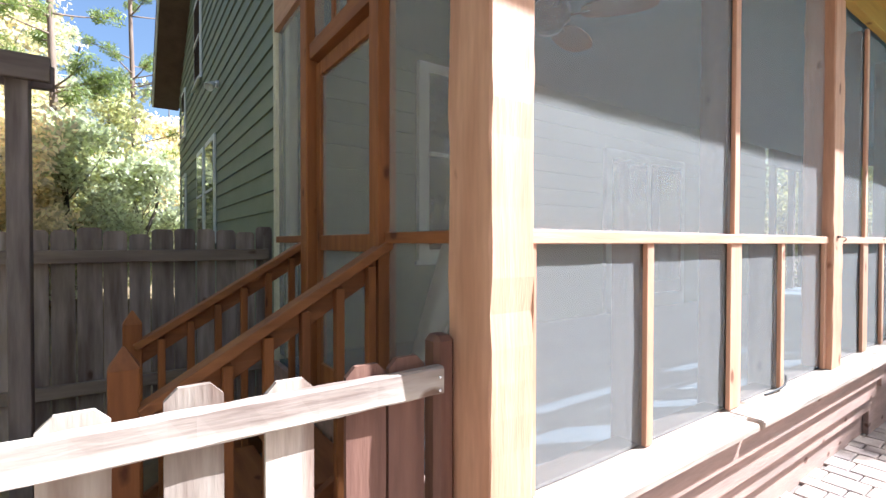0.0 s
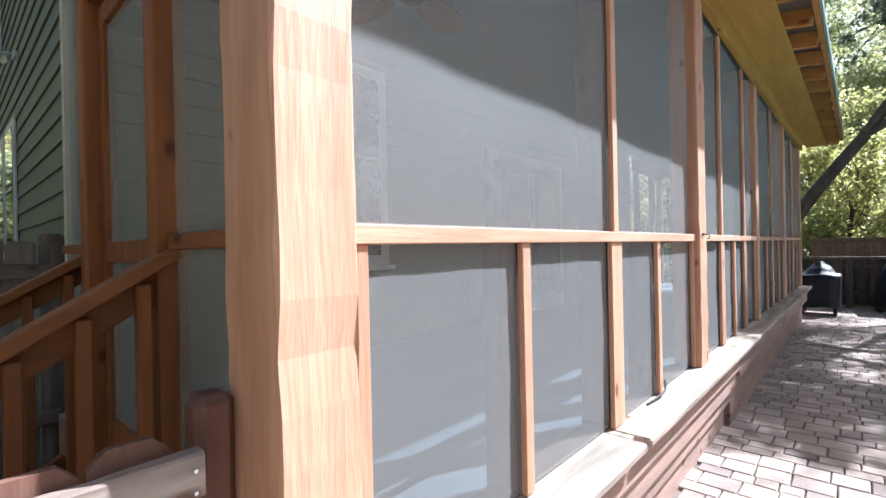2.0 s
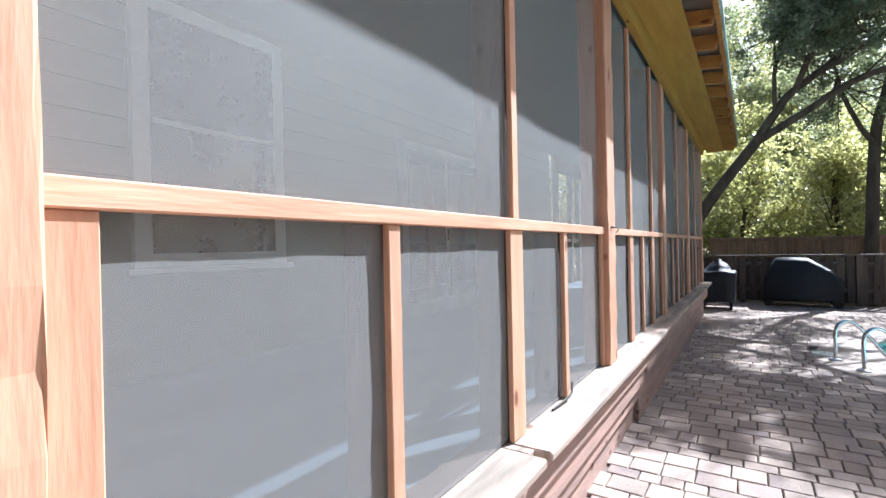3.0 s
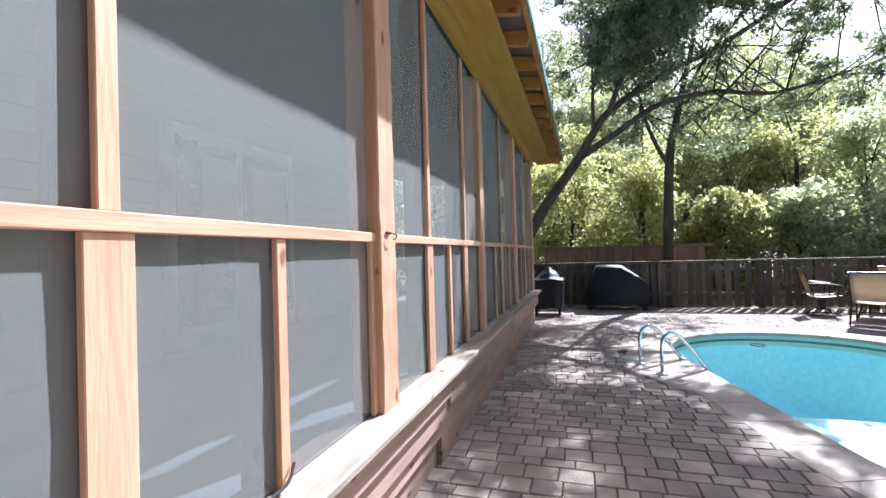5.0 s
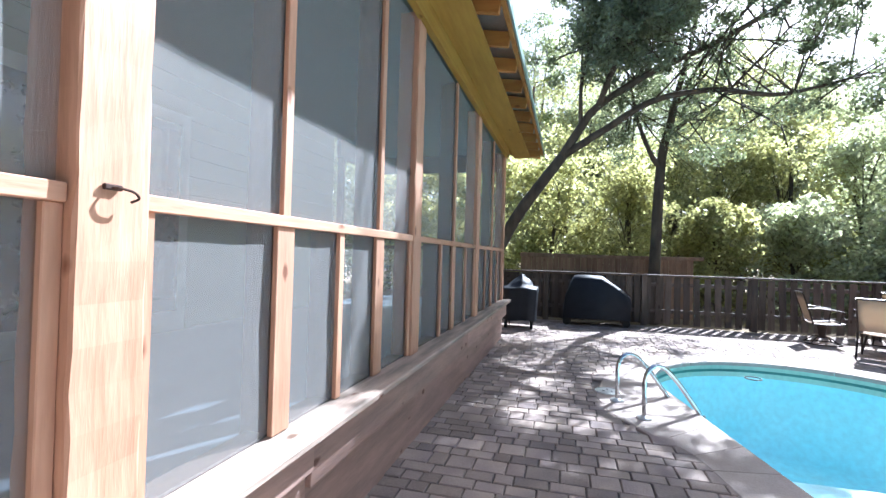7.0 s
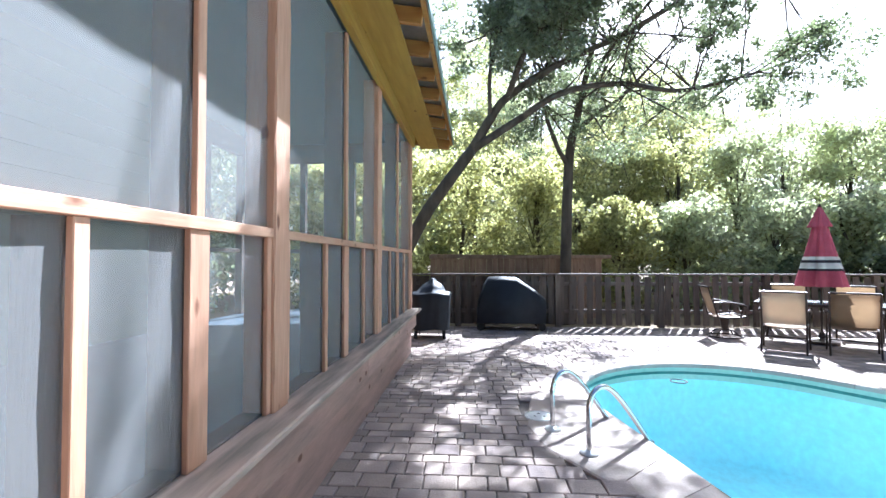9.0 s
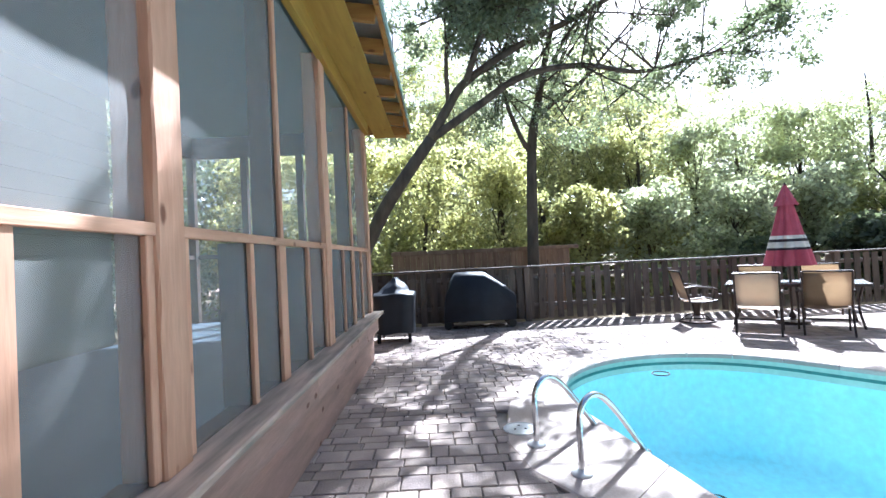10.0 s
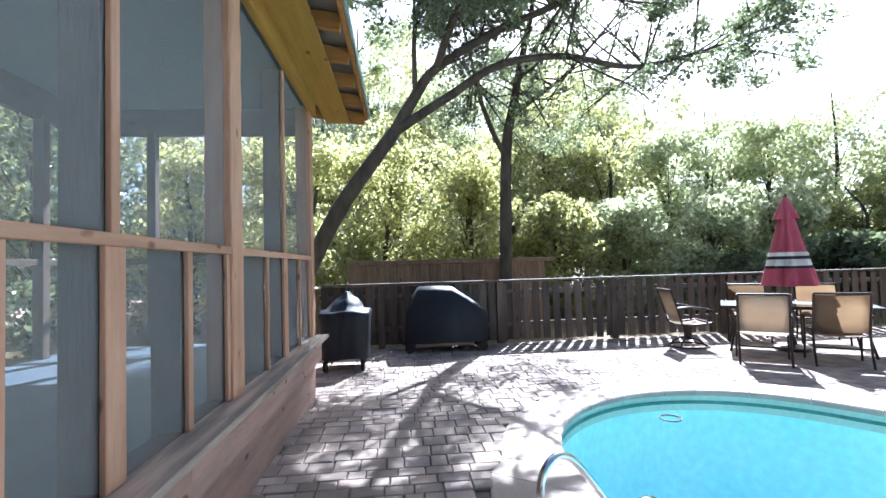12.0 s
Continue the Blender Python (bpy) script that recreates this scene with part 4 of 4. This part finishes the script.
TX, TY, TA = 12.7, -6.05, 36.0
first = sling_chair((12.05, -4.98, 0), -36, False, "tan sling patio chair with dark frame, its back to the pool", "chairs round the patio table")
u, v = Vector((math.cos(radians(-TA)), math.sin(radians(-TA)), 0)), Vector((math.sin(radians(TA)), math.cos(radians(TA)), 0))
copy_thing(first, pose(11.75, -5.80, 0, 0, 0, -34))
ob = copy_thing(first, pose(13.72, -6.1, 0, 0, 0, 144))
ob["label"] = "tan sling patio chair facing the pool"
ob = copy_thing(first, pose(13.2, -7.0, 0, 0, 0, 146))
ob["label"] = "tan sling patio chair facing the pool"
second = sling_chair((13.35, -4.72, 0), -100, True, "tan sling swivel rocker with dark ring base beside the table", "swivel rockers at the patio table")
copy_thing(second, pose(11.75, -7.35, 0, 0, 0, 60))
table = thing("patio_table", (TX, TY, 0), -TA, "rectangular patio table with pale glass top and dark metal legs", "table")
part("tabletop", boxes(((-0.5, -0.95, 0.70), (0.5, 0.95, 0.712)), bevel=0.003), GLASSY_TABLE, table)
for lo, hi in (((-0.52, -0.97, 0.67), (0.52, -0.93, 0.715)), ((-0.52, 0.93, 0.67), (0.52, 0.97, 0.715)), ((-0.52, -0.93, 0.67), (-0.48, 0.93, 0.715)), ((0.48, -0.93, 0.67), (0.52, 0.93, 0.715))):
    part("frame", boxes((lo, hi)), DARK_METAL, table)
for sx in (-1, 1):
    for sy in (-1, 1):
        part("leg", tube(smooth_path([(sx * 0.44, sy * 0.85, 0.67), (sx * 0.38, sy * 0.8, 0.35), (sx * 0.45, sy * 0.86, 0.0)]), 0.018), DARK_METAL, table)
umbrella = thing("patio_umbrella", (TX + 0.02, TY + 0.02, 0), 0, "closed red patio umbrella with white and black stripes", "umbrella")
part("pole", tube([(0, 0, 0.0), (0, 0, 2.38)], 0.02), DARK_METAL, umbrella)
part("base", lathe([(0.25, 0.0), (0.25, 0.05), (0.06, 0.1), (0.03, 0.2)]), DARK_METAL, umbrella)
part("finial", lathe([(0.02, 2.38), (0.03, 2.41), (0.0, 2.45)], 12), DARK_METAL, umbrella)


def folds(z0, z1, r0, r1, deep, twist=0.0, n=64, rows=8):
    """A band of the gathered canopy, its cloth in deep folds."""
    bm = bmesh.new()
    rings = []
    for k in range(rows + 1):
        t = k / rows
        z, r = z0 + (z1 - z0) * t, r0 + (r1 - r0) * t
        rings.append([bm.verts.new((r * (1 + deep * math.sin(8 * a + 0.6 * math.sin(3 * a))) * math.cos(a), r * (1 + deep * math.sin(8 * a + 0.6 * math.sin(3 * a))) * math.sin(a), z)) for a in [i * math.tau / n for i in range(n)]])
    for a, b in zip(rings, rings[1:]):
        for i in range(n):
            bm.faces.new((a[i], a[(i + 1) % n], b[(i + 1) % n], b[i]))
    return bm


def rad(z):
    return 0.31 - (z - 1.02) * 0.21


canopy = None
for k, (z0, z1, mat, nm) in enumerate(((1.0, 1.27, RED, "canopy"), (1.27, 1.31, STRIPE_B, "stripe"), (1.31, 1.41, STRIPE_W, "stripe"), (1.41, 1.46, STRIPE_B, "stripe"), (1.46, 1.52, STRIPE_W, "stripe"), (1.52, 2.12, RED, "canopy"))):
    part(nm, folds(z0, z1, rad(z0), rad(z1), 0.22 if z0 < 1.5 else 0.17), mat, umbrella, smooth=True)
part("vent_flap", folds(2.04, 2.4, 0.16, 0.02, 0.14), RED, umbrella, "faded red top flap", smooth=True)


# ---- trees ----
def leafy_tree(name, at, limbs, clumps, leaf, count, size, label, seed, long=1.9, whole=2):
    """A tree: tapered limbs through their points, then leaf clumps."""
    t = thing(name, at, 0, label, "tree")
    part("trunk", limbs[0], BARK, t, smooth=True)
    for b in limbs[1:whole]:
        part("limb", b, BARK, t, smooth=True)
    part("branchwork", join(*limbs[whole:]), BARK, t, smooth=True)["kind"] = "stuff"
    leaf_cloud("crown", clumps, 0.5, count, size, leaf, t, seed=seed, long=long)
    return t


def taper(points, r0, r1, steps=6, sides=9):
    p = smooth_path(points, steps)
    return tube(p, [r0 + (r1 - r0) * i / (len(p) - 1) for i in range(len(p))], sides)


g = np.random.default_rng(11)


def twigs(starts, n, reach, g, r=0.022, lift=0.3, bias=(0, 0, 0)):
    """Thin crooked branches from points on the limbs; gives the tubes and their outer points."""
    tubes, tips = [], []
    for _ in range(n):
        s = Vector(starts[g.integers(len(starts))])
        d = Vector(g.normal(size=3)) + Vector((0, 0, lift)) + Vector(bias)
        d.normalize()
        L = reach * (0.5 + 0.8 * g.random())
        bend = Vector(g.normal(size=3)) * 0.18 * L
        pts = [s, s + d * L * 0.4 + bend * 0.5, s + d * L * 0.75 + bend, s + d * L]
        tubes.append(taper(pts, r, r * 0.25, 3, 5))
        tips += [pts[2], pts[3], s + d * L * 0.55]
        for _ in range(2):
            e = pts[2] + (d + Vector(g.normal(size=3)) * 0.7).normalized() * L * 0.45
            tubes.append(taper([pts[1], (pts[1] + e) / 2 + bend * 0.2, e], r * 0.5, r * 0.15, 3, 4))
            tips.append(e)
    return tubes, tips


trunk_pts = [(14.9, 2.25, -0.1), (14.65, 2.0, 0.8), (14.35, 1.55, 1.67), (14.2, 1.08, 2.49), (14.15, 0.68, 3.05), (14.1, 0.08, 3.84)]
upper = [(14.1, 0.08, 3.84), (14.0, -0.3, 4.45), (13.9, -0.67, 4.9), (13.8, -1.7, 5.52), (13.5, -3.0, 6.0), (12.8, -4.2, 6.5), (11.8, -5.2, 6.9)]
lower = [(14.1, 0.08, 3.84), (13.8, -0.84, 4.35), (13.6, -1.75, 4.85), (13.6, -2.89, 5.01), (13.6, -3.98, 4.84), (13.5, -4.87, 4.96), (13.2, -5.6, 5.1)]
over = [(13.9, -0.67, 4.9), (13.2, -1.0, 5.6), (12.5, -1.6, 6.2), (11.8, -2.3, 6.7), (11.2, -3.0, 7.0)]
over2 = [(14.0, -0.3, 4.45), (13.6, -0.3, 5.4), (13.2, -0.5, 6.2), (12.8, -0.8, 7.0)]
limbs = [taper(trunk_pts, 0.17, 0.12), taper(upper, 0.11, 0.03), taper(lower, 0.09, 0.02), taper(over, 0.07, 0.02), taper(over2, 0.05, 0.015)]
starts = smooth_path(upper[2:], 4) + smooth_path(lower[2:], 3) + smooth_path(over[1:], 5) + smooth_path(over2[1:], 4)
tw, tips = twigs(starts, 95, 1.5, g)
clumps = [(p[0], p[1], max(p[2], 4.3), 0.16 + 0.22 * g.random()) for p in tips]
clumps += [(12.0 + 1.15 * g.normal(), -3.4 + 0.75 * g.normal(), 7.5 + 0.3 * g.normal(), 0.2 + 0.25 * g.random()) for _ in range(95)]
clumps += [(13.5 + 1.3 * g.normal(), -1.0 + 0.55 * g.normal(), 6.8 + 0.4 * g.normal(), 0.2 + 0.25 * g.random()) for _ in range(70)]
clumps += [(14.4 + 1.8 * g.normal(), -1.5 + 1.1 * g.normal(), 7.2 + 0.5 * g.normal(), 0.2 + 0.25 * g.random()) for _ in range(95)]
clumps += [(13.6 + 0.9 * g.normal(), -3.2 + 1.3 * g.normal(), 7.7 + 0.4 * g.normal(), 0.16 + 0.2 * g.random()) for _ in range(90)]

# Unseen top layer, added so that its leaves keep sun off the screens.
for _ in range(135):
    z = 8.6 + 0.9 * g.random()
    clumps.append((11.35 + 5.4 * g.random() + (z - 6.8) * 0.914, -2.3 + 1.6 * g.random() - (z - 6.8) * 0.462, z, 0.28 + 0.22 * g.random()))


def sun_spot(c):
    """Where the light past a clump goes through the level of the crown's middle."""
    k = (c[2] - 6.8) / sd.z
    return c[0] - sd.x * k, c[1] - sd.y * k


def open_patch(px, py):
    """The bare part of the crowns, whose limbs alone throw shadows on the patio by the ladder."""
    return 13.3 < px < 17.3 and -4.9 < py < -2.6


kept = []
for c in clumps:
    px, py = sun_spot(c)
    if px < (11.1 if py > -2.1 else 10.7) or (open_patch(px, py) and g.random() < 0.82):
        continue
    kept.append(c)
clumps = kept
leafy_tree("leaning_oak", (0, 0, 0), limbs + tw, clumps, LEAF_B, 84000, 0.043, "leaning oak with bare lower limbs and small dark leaves", 2, whole=5)
trunk2 = [(15.6, -2.15, -0.1), (15.6, -2.2, 1.9), (15.62, -2.29, 3.95), (15.6, -2.47, 4.88), (15.55, -2.63, 5.7), (15.4, -2.85, 6.7), (15.2, -3.0, 8.0)]
left = [(15.6, -2.29, 3.75), (15.5, -2.02, 4.14), (15.3, -1.66, 4.98), (15.1, -1.5, 5.6), (14.8, -1.2, 6.6)]
right = [(15.6, -2.42, 4.6), (15.5, -2.86, 4.95), (15.3, -3.4, 5.3), (15.0, -3.9, 5.8), (14.6, -4.6, 6.6)]
out = [(15.6, -2.55, 5.3), (14.8, -3.1, 6.3), (13.6, -4.0, 7.2), (12.2, -4.8, 7.8)]
limbs = [taper(trunk2, 0.15, 0.04), taper(left, 0.07, 0.02), taper(right, 0.06, 0.02), taper(out, 0.05, 0.015)]
starts = smooth_path(trunk2[4:], 4) + smooth_path(left[2:], 3) + smooth_path(right[1:], 4) + smooth_path(out[1:], 5)
tw, tips = twigs(starts, 70, 1.5, g)
clumps = [(p[0], p[1], max(p[2], 4.2), 0.18 + 0.22 * g.random()) for p in tips]
clumps = [c for c in clumps if not (open_patch(*sun_spot(c)) and g.random() < 0.6)]
leafy_tree("oak_tree", (0, 0, 0), limbs + tw, clumps, LEAF_B, 22000, 0.038, "slender oak with forked trunk behind the patio fence", 3, whole=4)

# Close trees west (x near -5) and south (y below -10): unseen, added to block skylight.
WOODS_AND_BLOCKERS = [(-3.6, 19.5, 10.5, 3), (-1.6, 22.0, 9.5, 2), (-6.0, 20.5, 12.0, 3), (-4.4, 26.0, 13.0, 0), (-4.8, 3.5, 8.0, 0), (-5.2, 7.5, 8.0, 1), (-4.8, -1.5, 9.0, 0), (-4.6, -5.5, 9.0, 1), (18.2, 5.2, 5.0, 0), (18.5, 2.6, 5.2, 0), (18.0, 0.4, 4.6, 0), (18.6, -1.8, 5.0, 0), (18.6, -4.4, 3.3, 0), (18.9, -6.6, 3.5, 2), (18.6, -8.9, 3.4, 2), (18.8, -11.3, 3.6, 2), (18.6, -13.8, 3.7, 0), (19.0, -16.5, 5.0, 2),
         (22, 7.5, 7.0, 0), (22, 3.5, 6.5, 0), (22.5, 0.0, 6.8, 0), (22, -3.8, 6.4, 0), (22.5, -7.6, 7.0, 0), (22, -11.5, 7.2, 2), (21, -15.5, 7.6, 2), (19, -19.5, 7.2, 0),
         (28, 6, 10.5, 0), (28, -1, 9.5, 0), (28, -9, 8.8, 0), (27, -17, 8.5, 1), (16.6, -14.5, 2.6, 1), (16.9, -11.5, 2.0, 1), (17.2, -8.9, 1.5, 1),
         (20, 14, 7, 0), (16, 23, 8, 0), (22, 22, 9, 1), (28, 18, 9, 0), (12, 25, 8, 1), (24, 27, 10, 0), (10, 32, 9, 1),
         (-3.2, 17, 6.5, 3), (-0.5, 18.5, 7.0, 0), (1.5, 24, 8, 3), (-7, 15.5, 7, 3), (-5.0, 21, 8.0, 0), (-10, 20, 8, 3), (14.5, 9, 6, 1), (15.8, 7.3, 6, 1), (19.5, 9.2, 7, 1), (24, 12, 9, 1), (-6, -4, 8, 1), (-9, 2, 9, 0), (-4, -10, 8, 0), (2, -14, 8, 1), (9, -16, 8, 0), (-6.5, 6.5, 6.5, 1), (-2.6, 12.6, 5.0, 3), (-1, -13, 10, 1), (2, -12.5, 10, 0), (5, -13.5, 11, 1), (8, -13, 10, 0), (11, -14, 11, 1), (14, -15.5, 10, 0), (-5, 1, 9, 0), (-4.4, 13.2, 6.0, 3), (18, 10.5, 6.5, 0), (12.8, 12.5, 7, 1), (21.5, -9.5, 6.3, 2), (24, -6, 8, 0), (21.5, -13.3, 6.8, 2), (-6.5, 19, 6, 0), (-3.8, 25, 9, 3), (0.3, 15.5, 4.0, 2), (-2.2, 14.2, 3.4, 3), (-1.2, 14.0, 4.5, 2), (29, 4, 13, 2), (31, -1, 14, 0), (30, -6, 13, 2), (32, 1.5, 15, 2), (31, 3.5, 13, 2), (30.5, 0.2, 12.5, 0), (31.5, -3.2, 12.5, 2), (27.5, 3.0, 11, 2), (27, -1.4, 10.5, 2), (27.5, -5.0, 10, 2), (30, -11.0, 12, 2), (30, -14.5, 11, 2), (28.5, -8.2, 12.5, 0), (33, -9.5, 14, 2), (28, -12.5, 10, 2)]
LEAVES = [LEAF_A, LEAF_B, LEAF_G, LEAF_D]
NAMES = ["bright green understorey tree with airy sunlit leaves", "dense dark green glossy evergreen shrub tree", "pale grey-green tree with sparse small leaves", "pinkish brown winter tree with fine dry twigs"]
for i, (x, y, h, kind) in enumerate(WOODS_AND_BLOCKERS):
    limbs = [taper([(0, 0, -0.15), (0.1 * g.normal(), 0.1 * g.normal(), h * 0.35), (0.25 * g.normal(), 0.25 * g.normal(), h * 0.7), (0.3 * g.normal(), 0.3 * g.normal(), h * 0.95)], 0.03 + 0.012 * h, 0.02, 4, 7)]
    cl = []
    for _ in range(40):
        a, z = g.random() * math.tau, h * (0.1 + 0.84 * g.random())
        r = (0.35 + 0.27 * h) * math.sqrt(g.random()) * (1.1 - 0.55 * z / h)
        tip = Vector((r * math.cos(a), r * math.sin(a), z))
        if r > 0.5:
            limbs.append(taper([(0, 0, z * 0.62), tip * 0.45 + Vector((0.12 * g.normal(), 0.12 * g.normal(), z * 0.4)), tip], 0.016, 0.004, 3, 4))
        cl.append((*tip, 0.27 + 0.072 * h * (0.6 + 0.7 * g.random())))
    far = math.hypot(x - 6, y)
    leafy_tree("woodland_tree", (x, y, 0), limbs, cl, LEAVES[kind], 9500 if x > 0 else 9000, 0.036 + 0.0027 * far, NAMES[kind], 20 + i)
for i, (x, y, h) in enumerate([(-3.1, 13.0, 12.5), (-1.6, 15.5, 11.5), (-4.6, 14.5, 13), (0.2, 21, 13), (-7, 17, 14), (30, 2, 14)]):
    pine = thing("pine_tree", (x, y, 0), 0, "tall thin longleaf pine with tufted needle clumps", "tree")
    part("trunk", taper([(0, 0, -0.1), (0.05, 0.03, h * 0.4), (-0.05, 0.05, h * 0.8), (0, 0, h)], 0.13, 0.03, 4, 8), PINE_BARK, pine, smooth=True)
    br, cl = [], []
    for _ in range(26):
        a, z = g.random() * math.tau, h * (0.33 + 0.65 * g.random())
        L = 1.1 + 0.8 * g.random()
        tip = Vector((L * math.cos(a), L * math.sin(a), z + 0.35 * L))
        br.append(taper([(0, 0, z), tip * 0.5 + Vector((0, 0, z * 0.5 - 0.05)), tip], 0.03, 0.01, 3, 4))
        cl += [(*tip, 0.32), (*(tip * 0.72 + Vector((0, 0, z * 0.28))), 0.26)]
    part("branchwork", join(*br), PINE_BARK, pine, smooth=True)["kind"] = "stuff"
    leaf_cloud("needles", cl, 0.3, 9000, 0.025, LEAF_C, pine, seed=90 + i, long=7.0)

# ---- coping stones ----
inner, outer = pool_line(-0.03), pool_line(0.45, 0.42)
acc, last, cuts = 0.0, 0, []
for i in range(1, len(inner)):
    acc += math.dist(inner[i], inner[i - 1])
    if acc > 0.46:
        cuts.append((last, i))
        last, acc = i, 0.0
cuts.append((last, len(inner)))


def edge_at(k):
    """The inner point and the outer point nearest to it."""
    p = inner[k % len(inner)]
    c = POOL_A if p[0] > 8.2 else POOL_B
    q = outer[min(range(len(outer)), key=lambda j: math.dist(outer[j], p) + 0.0)]
    return p, q


for a, b in cuts:
    ks = list(range(a, b + 1, 2)) if (b - a) % 2 == 0 else list(range(a, b, 2)) + [b]
    pq = [edge_at(k) for k in ks]
    bm = bmesh.new()
    rows = []
    for i, (p, q) in enumerate(pq):
        e = 0.004 if i in (0, len(pq) - 1) else 0
        t = Vector((pq[-1][0][0] - pq[0][0][0], pq[-1][0][1] - pq[0][0][1])).normalized() * (e if i == 0 else -e)
        P, Q = Vector((p[0] + t.x, p[1] + t.y)), Vector((q[0] + t.x, q[1] + t.y))
        rows.append([bm.verts.new((*P, -0.055)), bm.verts.new((*(P.lerp(Q, -0.01)), -0.01)), bm.verts.new((*(P.lerp(Q, 0.02)), 0.003)), bm.verts.new((*(P.lerp(Q, 0.98)), 0.003)), bm.verts.new((*Q, -0.005)), bm.verts.new((*Q, -0.055))])
    for u0, u1 in zip(rows, rows[1:]):
        for i in range(5):
            bm.faces.new((u0[i], u1[i], u1[i + 1], u0[i + 1]))
    bm.faces.new(rows[0])
    bm.faces.new(rows[-1][::-1])
    bmesh.ops.recalc_face_normals(bm, faces=bm.faces)
    part("coping_stone", bm, COPING, pool)

# ---- pavers ----
hole = pool_line(0.37, 0.36)
x0, x1, y0, y1 = PATIO
g = np.random.default_rng(21)
MOD, near, rest = 0.13, [], []
x = x0
while x < x1:
    d = MOD * (1.5 if g.random() < 0.45 else 1.0)
    y = y1 - MOD * g.random()
    while y > y0:
        w = MOD * (1.0, 1.5, 1.5, 1.75)[g.integers(4)]
        cxp, cyp = x + d / 2, y - w / 2
        if not ((cyp > 1.12 and 0.5 < cxp < 11.5) or x + d > x1 + 0.02) and not inside(cxp, cyp, hole):
            (near if -0.75 < cyp < 1.12 and 3.9 < cxp < 8.6 else rest).append((cxp, cyp, d, w))
        y -= w
    x += d
shapes = {}


def paver_box(w, d):
    """A paver with worn, rounded upper edges."""
    v, f = [], []
    for s, z in ((1.0, -0.02), (1.0, -0.006), (0.94, 0.0)):
        q = 0.0 if s == 1.0 else 0.006
        v += [(sx * (w / 2 - 0.0042 - q), sy * (d / 2 - 0.0042 - q), z) for sx, sy in ((-1, -1), (1, -1), (1, 1), (-1, 1))]
    for r in (0, 4):
        f += [(r + i, r + (i + 1) % 4, r + 4 + (i + 1) % 4, r + 4 + i) for i in range(4)]
    return v, f + [(8, 9, 10, 11)]


g.shuffle(near)
for cxp, cyp, w, d in near[:300]:
    if (w, d) not in shapes:
        me = bpy.data.meshes.new("paver")
        v, f = paver_box(w, d)
        me.from_pydata(v, [], f)
        me.materials.append(PAVER)
        shapes[w, d] = me
    ob = new("paver", shapes[w, d])
    ob.parent = pavement
    ob.matrix_basis = pose(cxp, cyp, 0.0015 * g.normal(), 0.35 * g.normal(), 0.35 * g.normal(), 0.6 * g.normal())
vs, fs = [], []
for cxp, cyp, w, d in list(near[300:]) + rest:
    v, f = paver_box(w, d)
    m = pose(cxp, cyp, 0.0015 * g.normal(), 0.35 * g.normal(), 0.35 * g.normal(), 0.6 * g.normal())
    b = len(vs)
    vs += [tuple(m @ Vector(p)) for p in v]
    fs += [tuple(b + i for i in q) for q in f]
me = bpy.data.meshes.new("paver_field")
me.from_pydata(vs, [], fs)
me.materials.append(PAVER)
field = new("paver_field", me)
field.parent = pavement
field["kind"] = "stuff"
